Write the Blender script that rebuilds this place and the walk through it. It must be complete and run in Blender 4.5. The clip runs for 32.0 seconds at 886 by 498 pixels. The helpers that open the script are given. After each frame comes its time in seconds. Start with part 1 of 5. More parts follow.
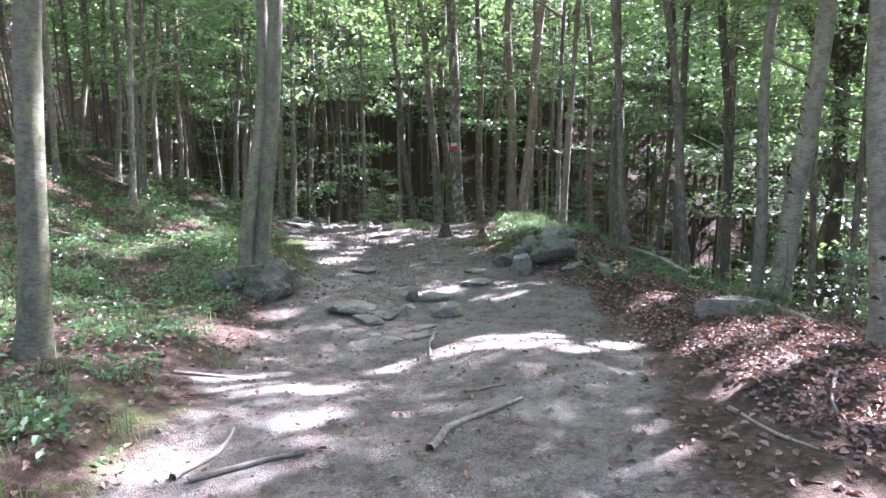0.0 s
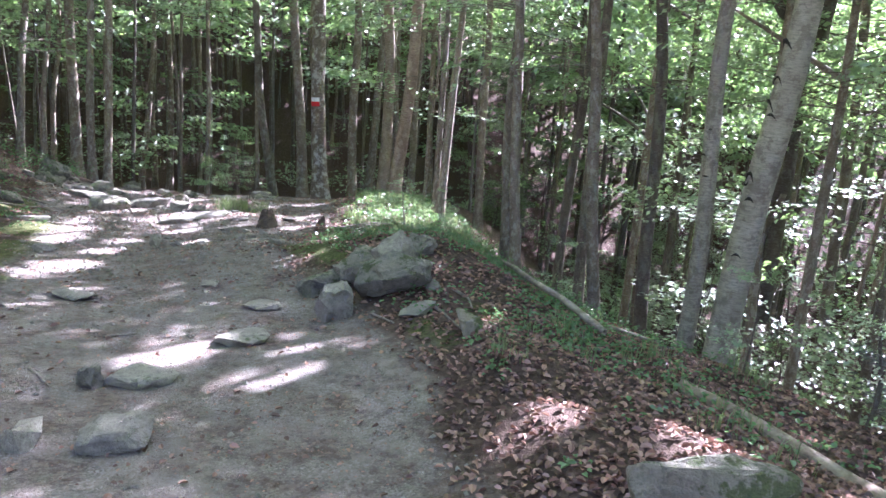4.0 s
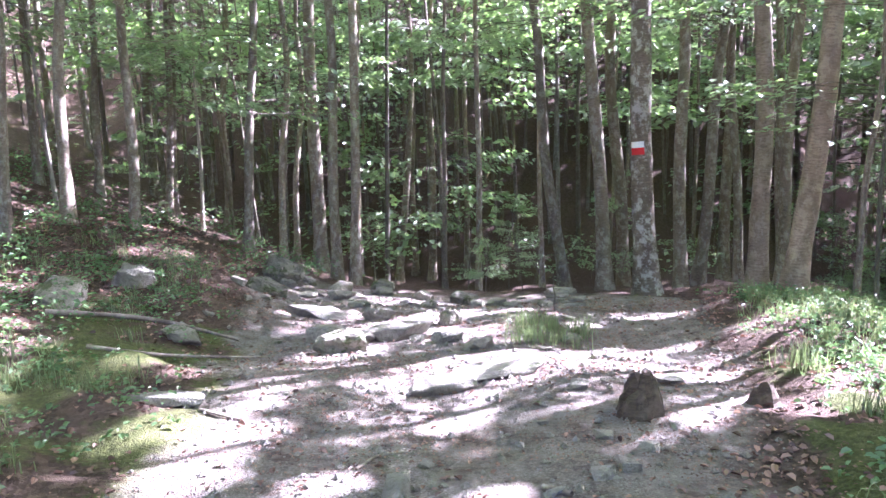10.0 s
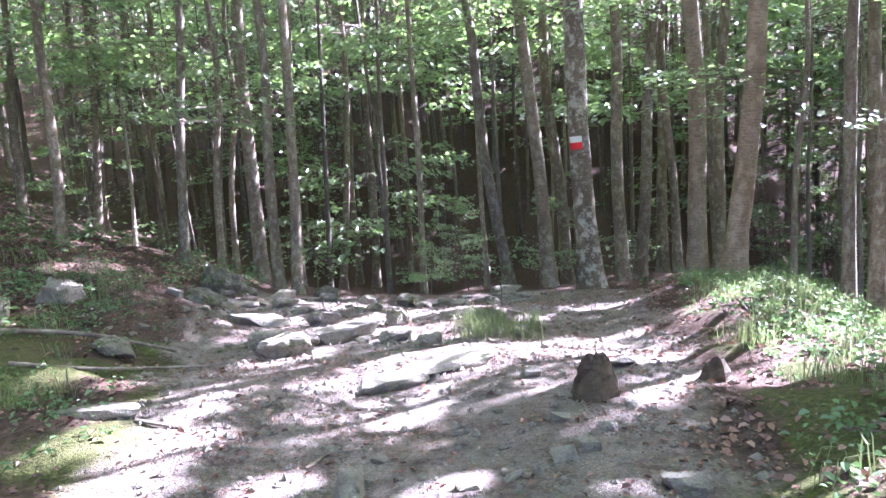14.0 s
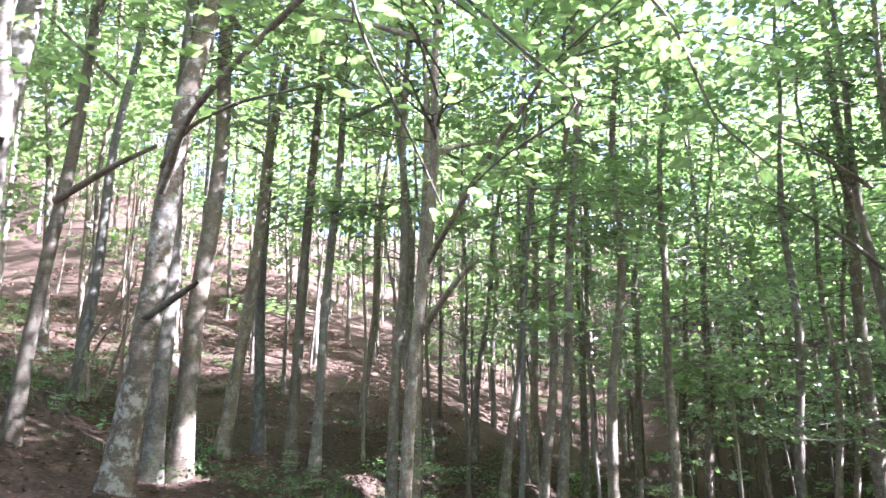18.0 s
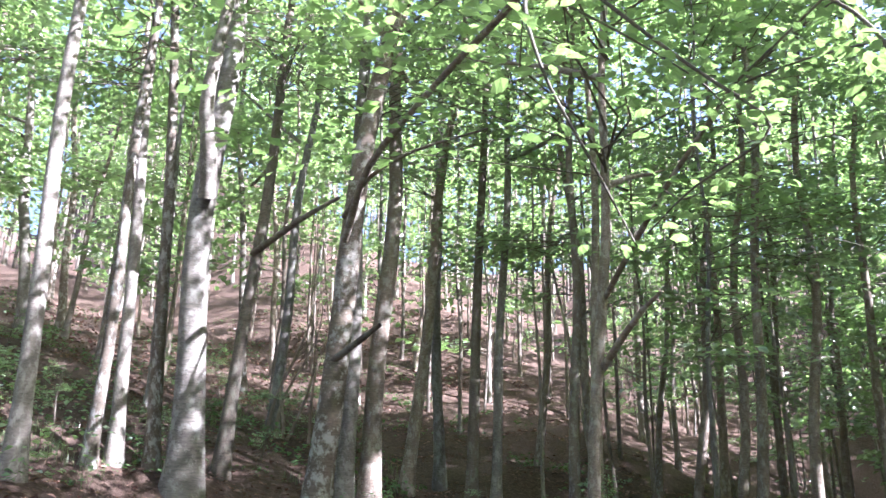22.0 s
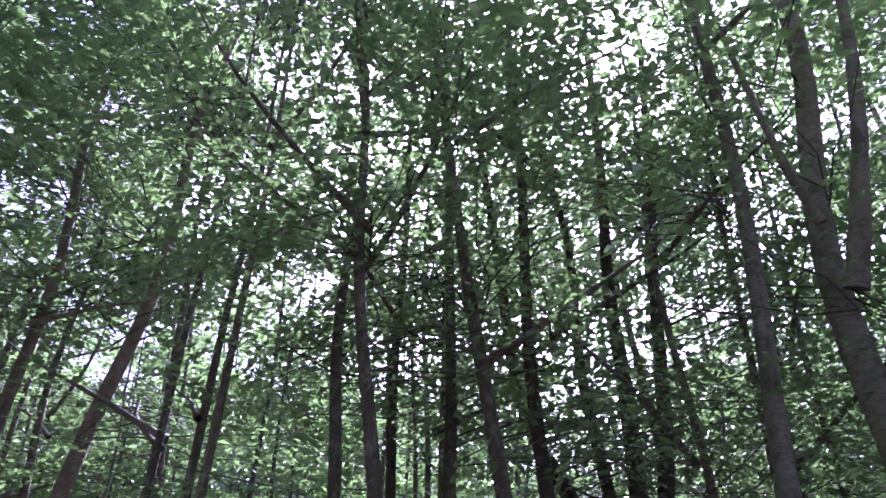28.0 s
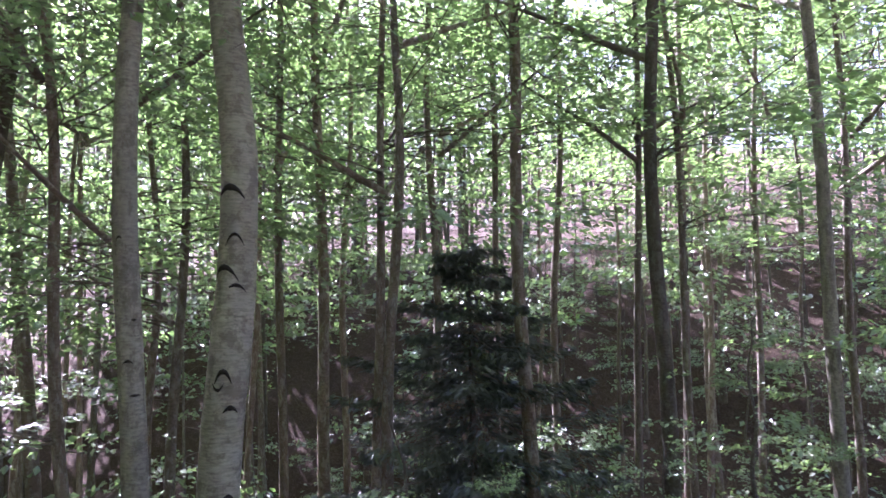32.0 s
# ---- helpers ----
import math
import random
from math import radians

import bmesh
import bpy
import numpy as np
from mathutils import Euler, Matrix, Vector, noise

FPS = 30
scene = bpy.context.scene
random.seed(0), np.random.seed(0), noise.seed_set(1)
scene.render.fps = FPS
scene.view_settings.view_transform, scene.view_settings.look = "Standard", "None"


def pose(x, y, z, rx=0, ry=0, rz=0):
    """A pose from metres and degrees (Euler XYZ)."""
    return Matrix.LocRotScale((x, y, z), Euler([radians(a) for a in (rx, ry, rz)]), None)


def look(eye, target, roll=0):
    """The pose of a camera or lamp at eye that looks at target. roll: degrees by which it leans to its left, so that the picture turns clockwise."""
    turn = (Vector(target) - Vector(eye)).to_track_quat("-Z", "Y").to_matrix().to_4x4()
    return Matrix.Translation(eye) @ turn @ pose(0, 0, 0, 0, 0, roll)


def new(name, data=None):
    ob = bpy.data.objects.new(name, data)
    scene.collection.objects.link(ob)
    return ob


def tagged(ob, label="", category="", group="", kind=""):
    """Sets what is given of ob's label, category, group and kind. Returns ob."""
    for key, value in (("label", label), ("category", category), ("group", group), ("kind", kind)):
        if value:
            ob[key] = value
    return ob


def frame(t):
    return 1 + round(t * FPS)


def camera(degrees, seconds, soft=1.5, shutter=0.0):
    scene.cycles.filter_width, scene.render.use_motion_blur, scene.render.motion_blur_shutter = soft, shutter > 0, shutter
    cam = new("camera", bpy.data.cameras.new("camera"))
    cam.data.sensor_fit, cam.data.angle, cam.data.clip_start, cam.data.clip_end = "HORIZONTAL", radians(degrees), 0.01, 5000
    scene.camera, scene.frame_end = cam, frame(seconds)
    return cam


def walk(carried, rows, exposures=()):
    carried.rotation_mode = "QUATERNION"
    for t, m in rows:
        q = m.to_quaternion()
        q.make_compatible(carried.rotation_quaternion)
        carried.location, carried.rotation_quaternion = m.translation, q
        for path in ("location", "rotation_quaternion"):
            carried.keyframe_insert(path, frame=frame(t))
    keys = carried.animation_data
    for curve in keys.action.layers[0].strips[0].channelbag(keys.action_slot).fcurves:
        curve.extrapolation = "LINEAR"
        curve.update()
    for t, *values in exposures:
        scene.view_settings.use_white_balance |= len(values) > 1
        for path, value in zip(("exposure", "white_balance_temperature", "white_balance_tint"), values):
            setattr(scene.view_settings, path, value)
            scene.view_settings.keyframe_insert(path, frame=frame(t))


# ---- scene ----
cam = camera(62.2, 32.0, soft=1.5, shutter=0.12)
PATH = [
    (0, (-2.107, -5.994, 3.568), (-1.981, -4.039, 3.165), -0.7),
    (0.5, (-2.063, -5.494, 3.545), (-1.887, -3.551, 3.103), -0.7),
    (1, (-1.933, -4.835, 3.512), (-1.654, -2.899, 3.097), 1.0),
    (1.5, (-1.790, -4.367, 3.452), (-1.414, -2.438, 3.083), 0.7),
    (2, (-1.467, -3.934, 3.401), (-0.899, -2.056, 3.013), 4.1),
    (2.5, (-1.164, -3.337, 3.303), (-0.534, -1.480, 2.909), 4.2),
    (3, (-0.941, -2.742, 3.253), (-0.295, -0.908, 2.786), 3.0),
    (3.5, (-0.697, -2.130, 3.272), (-0.225, -0.248, 2.789), 5.6),
    (5.5, (-0.352, 0.011, 3.038), (-0.185, 1.947, 2.568), -1.4),
    (6, (-0.307, 0.608, 3.037), (-0.264, 2.568, 2.641), 1.9),
    (6.5, (-0.368, 1.236, 2.944), (-0.467, 3.201, 2.580), 0.3),
    (7, (-0.401, 1.938, 2.898), (-0.610, 3.893, 2.534), 3.2),
    (7.5, (-0.628, 2.560, 2.821), (-1.030, 4.486, 2.463), 0.4),
    (8, (-0.837, 3.242, 2.728), (-1.304, 5.156, 2.383), -0.0),
    (8.5, (-1.027, 3.770, 2.721), (-1.591, 5.664, 2.416), 2.1),
    (9, (-1.371, 4.326, 2.639), (-1.899, 6.230, 2.330), 0.7),
    (9.5, (-1.478, 4.776, 2.566), (-1.903, 6.706, 2.258), -1.2),
    (10, (-1.588, 5.011, 2.544), (-1.889, 6.960, 2.212), -2.2),
    (10.5, (-1.668, 5.108, 2.350), (-1.795, 7.081, 2.049), -2.9),
    (11, (-1.636, 5.109, 2.356), (-1.640, 7.075, 1.991), -2.9),
    (11.5, (-1.626, 5.124, 2.349), (-1.601, 7.089, 1.978), -3.1),
    (12, (-1.620, 5.142, 2.345), (-1.655, 7.105, 1.962), -3.2),
    (12.5, (-1.611, 5.122, 2.358), (-1.668, 7.087, 1.987), -3.2),
    (13, (-1.612, 5.117, 2.359), (-1.669, 7.085, 2.006), -3.9),
    (13.5, (-1.620, 5.131, 2.355), (-1.718, 7.098, 2.009), -4.5),
    (15.5, (-1.684, 5.143, 2.512), (-2.169, 7.081, 2.595), -2.3),
    (16, (-1.756, 5.118, 2.608), (-2.491, 6.957, 2.886), -4.1),
    (16.5, (-1.801, 5.143, 2.659), (-2.709, 6.896, 2.981), -3.9),
    (17, (-1.817, 5.124, 2.676), (-2.843, 6.798, 3.062), -3.1),
    (17.5, (-1.899, 5.080, 2.694), (-3.129, 6.584, 3.166), -1.6),
    (18, (-1.960, 5.019, 2.709), (-3.360, 6.343, 3.242), -0.3),
    (18.5, (-1.983, 4.977, 2.715), (-3.494, 6.155, 3.288), 0.4),
    (19, (-1.972, 4.915, 2.740), (-3.550, 5.965, 3.380), 1.2),
    (19.5, (-1.952, 4.855, 2.737), (-3.589, 5.745, 3.462), 2.0),
    (20, (-1.966, 4.847, 2.730), (-3.657, 5.622, 3.467), 2.4),
    (20.5, (-1.987, 4.862, 2.726), (-3.705, 5.602, 3.435), 1.9),
    (21, (-1.987, 4.868, 2.718), (-3.706, 5.621, 3.410), 1.4),
    (21.5, (-1.986, 4.882, 2.716), (-3.681, 5.701, 3.393), 1.1),
    (22, (-1.992, 4.904, 2.712), (-3.635, 5.857, 3.338), 1.0),
    (22.5, (-1.991, 4.948, 2.712), (-3.544, 6.071, 3.281), 0.5),
    (23, (-1.975, 4.967, 2.702), (-3.427, 6.237, 3.231), 0.4),
    (23.5, (-1.965, 4.991, 2.669), (-3.334, 6.384, 3.102), 0.1),
    (24, (-1.908, 5.004, 2.677), (-3.072, 6.577, 3.089), 2.0),
    (24.5, (-1.836, 5.020, 2.700), (-2.689, 6.766, 3.173), 2.5),
    (25, (-1.780, 4.998, 2.714), (-2.342, 6.840, 3.254), 2.7),
    (25.5, (-1.718, 4.954, 2.732), (-1.960, 6.842, 3.348), 3.6),
    (26, (-1.655, 4.926, 2.755), (-1.491, 6.789, 3.464), 5.2),
    (26.5, (-1.629, 4.879, 2.786), (-1.069, 6.607, 3.623), 5.0),
    (28.5, (-1.550, 4.835, 2.893), (-0.179, 5.845, 3.941), -0.4),
    (29, (-1.522, 4.827, 2.895), (-0.001, 5.612, 3.930), -1.5),
    (29.5, (-1.493, 4.818, 2.891), (0.169, 5.366, 3.859), -3.7),
    (30, (-1.471, 4.809, 2.886), (0.298, 5.159, 3.751), -4.9),
    (30.5, (-1.450, 4.800, 2.882), (0.393, 4.991, 3.636), -4.4),
    (31, (-1.435, 4.782, 2.864), (0.467, 4.852, 3.478), -4.4),
    (31.5, (-1.399, 4.771, 2.853), (0.566, 4.777, 3.227), -2.6),
    (32, (-1.362, 4.759, 2.835), (0.634, 4.675, 2.939), -1.4),
]
EXPOSURES = [(0, 3.2, 5150, 31), (3, 3.35, 5150, 34), (6, 3.8, 5150, 41), (9, 3.9, 5150, 43), (13.5, 3.8, 5150, 43), (15.5, 3.75, 5100, 37), (16.5, 3.6, 5300, 31), (18, 3.35, 5300, 30), (20, 2.95, 5300, 29), (22, 2.8, 5300, 28), (24, 3.1, 5100, 35), (26, 3.25, 4850, 50), (26.5, 2.8, 4850, 52), (28.5, 1.5, 4850, 58), (30.5, 1.8, 5000, 58), (32, 2.85, 5200, 46)]
SKY, SUN = 0.092, 6.5
walk(cam, [(t, look(eye, target, roll)) for t, eye, target, roll in PATH], EXPOSURES)

# ---- light ----
SUN_YAW, SUN_UP = 53.2, 40.0
world = bpy.data.worlds.new("world")
scene.world = world
world.use_nodes = True
wn = world.node_tree
sky = wn.nodes.new("ShaderNodeTexSky")
sky.sky_type, sky.sun_disc = "NISHITA", False
sky.sun_elevation, sky.sun_rotation = radians(SUN_UP), radians(SUN_YAW)
sky.air_density, sky.dust_density = 1.0, 7.0
wn.nodes["Background"].inputs["Strength"].default_value = SKY
wn.links.new(sky.outputs["Color"], wn.nodes["Background"].inputs["Color"])
to_sun = Vector((math.sin(radians(SUN_YAW)) * math.cos(radians(SUN_UP)), math.cos(radians(SUN_YAW)) * math.cos(radians(SUN_UP)), math.sin(radians(SUN_UP))))
sun = new("sun", bpy.data.lights.new("sun", "SUN"))
sun.data.energy, sun.data.angle, sun.data.color = SUN, radians(0.6), (1.0, 0.95, 0.86)
sun.matrix_world = look(to_sun * 60, (0, 0, 0))


# ---- materials ----
def mat(name, rough=0.8, spec=0.3):
    m = bpy.data.materials.new(name)
    m.use_nodes = True
    b = m.node_tree.nodes["Principled BSDF"]
    b.inputs["Roughness"].default_value = rough
    b.inputs["Specular IOR Level"].default_value = spec
    return m, m.node_tree, b


def node(tree, kind, **values):
    n = tree.nodes.new(kind)
    for key, value in values.items():
        n.inputs[key.replace("_", " ")].default_value = value
    return n


def coords(tree, space="Object"):
    return tree.nodes.new("ShaderNodeTexCoord").outputs[space]


def noise_tex(tree, vec, scale, detail=4.0, rough=0.6, squash=None):
    n = node(tree, "ShaderNodeTexNoise", Scale=scale, Detail=detail, Roughness=rough)
    if squash:
        mp = node(tree, "ShaderNodeMapping", Scale=squash)
        tree.links.new(vec, mp.inputs["Vector"])
        vec = mp.outputs["Vector"]
    tree.links.new(vec, n.inputs["Vector"])
    return n.outputs["Fac"]


def ramp(tree, fac, *stops):
    r = tree.nodes.new("ShaderNodeValToRGB")
    e = r.color_ramp.elements
    while len(e) < len(stops):
        e.new(0.5)
    for el, (at, col) in zip(e, stops):
        el.position, el.color = at, (*col, 1) if len(col) == 3 else col
    tree.links.new(fac, r.inputs["Fac"])
    return r.outputs["Color"]


def mix(tree, fac, a, b, mode="MIX"):
    m = tree.nodes.new("ShaderNodeMix")
    m.data_type, m.blend_type = "RGBA", mode
    for value, sock in ((fac, m.inputs[0]), (a, m.inputs[6]), (b, m.inputs[7])):
        if isinstance(value, (int, float)):
            sock.default_value = value
        elif isinstance(value, tuple):
            sock.default_value = (*value, 1)
        else:
            tree.links.new(value, sock)
    return m.outputs[2]


def bump(tree, bsdf, height, strength=0.5, dist=0.02):
    b = node(tree, "ShaderNodeBump", Strength=strength, Distance=dist)
    tree.links.new(height, b.inputs["Height"])
    tree.links.new(b.outputs["Normal"], bsdf.inputs["Normal"])


def bark_material(name, dark, light, lichen, amount):
    m, t, b = mat(name, 0.85, 0.25)
    v = coords(t)
    rnd = t.nodes.new("ShaderNodeObjectInfo").outputs["Random"]
    big = noise_tex(t, v, 3.0, 5, 0.65, (1, 1, 0.35))
    fine = noise_tex(t, v, 20.0, 4, 0.7, (0.6, 0.6, 2.6))
    base = ramp(t, big, (0.32, dark), (0.68, light))
    base = mix(t, ramp(t, fine, (0.42, (0, 0, 0)), (0.72, (0.85, 0.85, 0.85))), base, tuple(c * 0.5 for c in dark))
    base = mix(t, ramp(t, noise_tex(t, v, 1.6, 3, 0.6, (1, 1, 0.5)), (0.5, (0, 0, 0)), (0.66, (0.55, 0.55, 0.55))), base, tuple(c * 0.62 for c in light))
    spots = ramp(t, noise_tex(t, v, 7.0, 6, 0.75, (1, 1, 0.8)), (0.5, (0, 0, 0)), (0.58, (1, 1, 1)))
    fac = node(t, "ShaderNodeMath")
    fac.operation = "MULTIPLY"
    t.links.new(spots, fac.inputs[0])
    fac.inputs[1].default_value = amount
    col = mix(t, fac.outputs[0], base, lichen)
    tone = ramp(t, rnd, (0.0, (0.75, 0.75, 0.75)), (1.0, (1.2, 1.15, 1.1)))
    col = mix(t, 1.0, col, tone, "MULTIPLY")
    t.links.new(col, b.inputs["Base Color"])
    bump(t, b, fine, 0.5, 0.015)
    return m


BARK = {
    "": bark_material("bark_beech", (0.150, 0.120, 0.092), (0.298, 0.248, 0.190), (0.430, 0.430, 0.372), 0.45),
    "dark": bark_material("bark_dark", (0.105, 0.088, 0.070), (0.211, 0.176, 0.140), (0.316, 0.334, 0.264), 0.3),
    "pale": bark_material("bark_pale", (0.26, 0.235, 0.19), (0.44, 0.41, 0.34), (0.13, 0.11, 0.088), 0.6),
    "grey": bark_material("bark_grey", (0.136, 0.123, 0.104), (0.258, 0.238, 0.202), (0.364, 0.364, 0.324), 0.5),
    "warm": bark_material("bark_warm", (0.196, 0.147, 0.105), (0.378, 0.300, 0.231), (0.461, 0.406, 0.322), 0.35),
    "mottled": bark_material("bark_mottled", (0.100, 0.081, 0.061), (0.190, 0.160, 0.122), (0.367, 0.367, 0.335), 0.75),
    "mossy": bark_material("bark_mossy", (0.133, 0.127, 0.089), (0.267, 0.245, 0.186), (0.238, 0.267, 0.119), 0.6),
}
BARK_WORDS = {"": "brown-grey", "dark": "dark brown", "pale": "pale grey", "grey": "grey", "warm": "warm brown", "mottled": "lichen-mottled grey", "mossy": "mossy grey-brown"}


def leaf_material(name, dark, light, glow, trans=0.5, gloss=0.12):
    """Thin leaf: reflects, and lets light through from the back."""
    m = bpy.data.materials.new(name)
    m.use_nodes = True
    t = m.node_tree
    t.nodes.clear()
    out = t.nodes.new("ShaderNodeOutputMaterial")
    rnd = t.nodes.new("ShaderNodeNewGeometry").outputs["Random Per Island"]
    col = ramp(t, rnd, (0.0, dark), (0.75, light), (1.0, tuple(c * 1.25 for c in light)))
    thru = ramp(t, rnd, (0.0, tuple(c * 0.75 for c in glow)), (1.0, glow))
    d, tr = t.nodes.new("ShaderNodeBsdfDiffuse"), t.nodes.new("ShaderNodeBsdfTranslucent")
    t.links.new(col, d.inputs["Color"])
    t.links.new(thru, tr.inputs["Color"])
    mx = t.nodes.new("ShaderNodeMixShader")
    mx.inputs[0].default_value = trans
    t.links.new(d.outputs[0], mx.inputs[1])
    t.links.new(tr.outputs[0], mx.inputs[2])
    gl = node(t, "ShaderNodeBsdfGlossy", Roughness=0.36)
    gl.inputs["Color"].default_value = (1, 1, 1, 1)
    m2 = t.nodes.new("ShaderNodeMixShader")
    m2.inputs[0].default_value = gloss
    t.links.new(mx.outputs[0], m2.inputs[1])
    t.links.new(gl.outputs[0], m2.inputs[2])
    t.links.new(m2.outputs[0], out.inputs["Surface"])
    return m


LEAF = leaf_material("leaf_beech", (0.06, 0.10, 0.035), (0.125, 0.185, 0.07), (0.33, 0.52, 0.14), 0.5, 0.16)
LEAF_FAR = leaf_material("leaf_far", (0.055, 0.09, 0.035), (0.11, 0.165, 0.065), (0.33, 0.52, 0.16), 0.5, 0.16)
NEEDLE = leaf_material("needle", (0.028, 0.036, 0.02), (0.05, 0.062, 0.034), (0.05, 0.08, 0.03), 0.25)
HERB = leaf_material("herb_leaf", (0.05, 0.10, 0.035), (0.10, 0.18, 0.07), (0.20, 0.34, 0.10), 0.4, 0.05)
GRASS = leaf_material("grass_blade", (0.06, 0.10, 0.03), (0.17, 0.21, 0.09), (0.24, 0.31, 0.11), 0.4, 0.05)
LITTER = leaf_material("litter_leaf", (0.065, 0.04, 0.03), (0.28, 0.17, 0.125), (0.18, 0.07, 0.04), 0.12, 0.03)


def ground_material():
    m, t, b = mat("forest_soil", 0.95, 0.15)
    v = coords(t)
    big, mid, fine = noise_tex(t, v, 0.9, 4), noise_tex(t, v, 7.0, 5, 0.7), noise_tex(t, v, 60.0, 4, 0.75)
    vor = node(t, "ShaderNodeTexVoronoi", Scale=26.0)
    t.links.new(v, vor.inputs["Vector"])
    leaf = ramp(t, vor.outputs["Color"], (0.0, (0.042, 0.028, 0.021)), (0.5, (0.105, 0.068, 0.051)), (1.0, (0.23, 0.163, 0.125)))
    litter = mix(t, mid, leaf, (0.06, 0.04, 0.029))
    dirt = ramp(t, mid, (0.25, (0.17, 0.142, 0.116)), (0.75, (0.295, 0.252, 0.212)))
    dirt = mix(t, ramp(t, fine, (0.35, (0, 0, 0)), (0.75, (0.6, 0.6, 0.6))), dirt, (0.33, 0.305, 0.278))
    grit = node(t, "ShaderNodeTexVoronoi", Scale=75.0)
    t.links.new(v, grit.inputs["Vector"])
    pebble = ramp(t, grit.outputs["Color"], (0.15, (0.10, 0.088, 0.075)), (0.55, (0.24, 0.215, 0.19)), (0.95, (0.42, 0.40, 0.37)))
    dirt = mix(t, ramp(t, noise_tex(t, v, 1.7, 5, 0.7), (0.38, (0.1, 0.1, 0.1)), (0.62, (0.62, 0.62, 0.62))), dirt, pebble)
    brown = mix(t, ramp(t, noise_tex(t, v, 3.2, 7, 0.8), (0.42, (0, 0, 0)), (0.62, (0.8, 0.8, 0.8))), dirt, leaf)
    tuft = noise_tex(t, v, 22.0, 6, 0.8)
    moss = ramp(t, tuft, (0.34, (0.045, 0.04, 0.02)), (0.48, (0.07, 0.082, 0.024)), (0.7, (0.16, 0.175, 0.06)))
    pa, mo = t.nodes.new("ShaderNodeAttribute"), t.nodes.new("ShaderNodeAttribute")
    pa.attribute_name, mo.attribute_name = "trodden", "mossy"

    def cut(att, amp):
        a = t.nodes.new("ShaderNodeMath")
        a.operation = "MULTIPLY_ADD"
        t.links.new(mid, a.inputs[0])
        a.inputs[1].default_value = amp
        t.links.new(att.outputs["Fac"], a.inputs[2])
        return ramp(t, a.outputs[0], (0.5 + amp / 2 - 0.14, (0, 0, 0)), (0.5 + amp / 2 + 0.14, (1, 1, 1)))

    col = mix(t, cut(mo, 0.9), litter, moss)
    col = mix(t, cut(pa, 0.5), col, brown)
    col = mix(t, ramp(t, big, (0.3, (0, 0, 0)), (0.8, (0.35, 0.35, 0.35))), col, (0.08, 0.058, 0.043))
    t.links.new(col, b.inputs["Base Color"])
    add = t.nodes.new("ShaderNodeMath")
    add.operation = "ADD"
    t.links.new(mid, add.inputs[0])
    lump = t.nodes.new("ShaderNodeMath")
    lump.operation = "MULTIPLY_ADD"
    t.links.new(grit.outputs["Distance"], lump.inputs[0])
    lump.inputs[1].default_value = -0.5
    t.links.new(fine, lump.inputs[2])
    t.links.new(lump.outputs[0], add.inputs[1])
    bump(t, b, add.outputs[0], 0.8, 0.03)
    return m


def rock_material(name, dark, light, moss):
    m, t, b = mat(name, 0.85, 0.25)
    v = coords(t)
    rnd = t.nodes.new("ShaderNodeObjectInfo").outputs["Random"]
    mid, fine = noise_tex(t, v, 6.0, 6, 0.7), noise_tex(t, v, 45.0, 4, 0.7)
    col = ramp(t, mid, (0.3, dark), (0.7, light))
    col = mix(t, ramp(t, noise_tex(t, v, 17.0, 5, 0.75), (0.5, (0, 0, 0)), (0.6, (0.6, 0.6, 0.6))), col, tuple(c * 0.5 for c in dark))
    col = mix(t, fine, col, tuple(c * 0.75 for c in dark))
    up = t.nodes.new("ShaderNodeSeparateXYZ")
    t.links.new(t.nodes.new("ShaderNodeNewGeometry").outputs["Normal"], up.inputs[0])
    lay = t.nodes.new("ShaderNodeMath")
    lay.operation = "MULTIPLY_ADD"
    t.links.new(up.outputs[2], lay.inputs[0])
    lay.inputs[1].default_value = 0.08
    t.links.new(noise_tex(t, v, 4.0, 6, 0.75), lay.inputs[2])
    col = mix(t, ramp(t, lay.outputs[0], (0.68 - 0.2 * moss, (0, 0, 0)), (0.74 - 0.2 * moss, (0.9, 0.9, 0.9))), col, ramp(t, fine, (0.3, (0.035, 0.05, 0.015)), (0.7, (0.09, 0.11, 0.04))))
    col = mix(t, 1.0, col, ramp(t, rnd, (0, (0.8, 0.8, 0.8)), (1, (1.15, 1.12, 1.08))), "MULTIPLY")
    t.links.new(col, b.inputs["Base Color"])
    rough = t.nodes.new("ShaderNodeMath")
    rough.operation = "ADD"
    t.links.new(mid, rough.inputs[0])
    t.links.new(fine, rough.inputs[1])
    bump(t, b, rough.outputs[0], 0.9, 0.03)
    return m


SOIL = ground_material()
ROCK = rock_material("rock_grey", (0.24, 0.22, 0.182), (0.45, 0.418, 0.352), 0.1)
ROCK_MOSS = rock_material("rock_mossy", (0.18, 0.165, 0.13), (0.36, 0.335, 0.275), 0.6)
ROTTEN = bark_material("rotten_wood", (0.05, 0.036, 0.026), (0.12, 0.09, 0.064), (0.17, 0.14, 0.10), 0.4)
DEADWOOD = bark_material("dead_wood", (0.13, 0.105, 0.085), (0.28, 0.245, 0.205), (0.36, 0.34, 0.30), 0.35)


# ---- ground ----
def waves(x, y, size, seed):
    """Smooth uneven heights between about -1 and 1."""
    rng = np.random.RandomState(seed)
    out = 0
    for _ in range(7):
        a, p, k = rng.uniform(0, 6.28), rng.uniform(0, 6.28), rng.uniform(0.6, 1.7) * 6.28 / size
        out = out + np.sin((np.cos(a) * x + np.sin(a) * y) * k + p)
    return out / 3.5


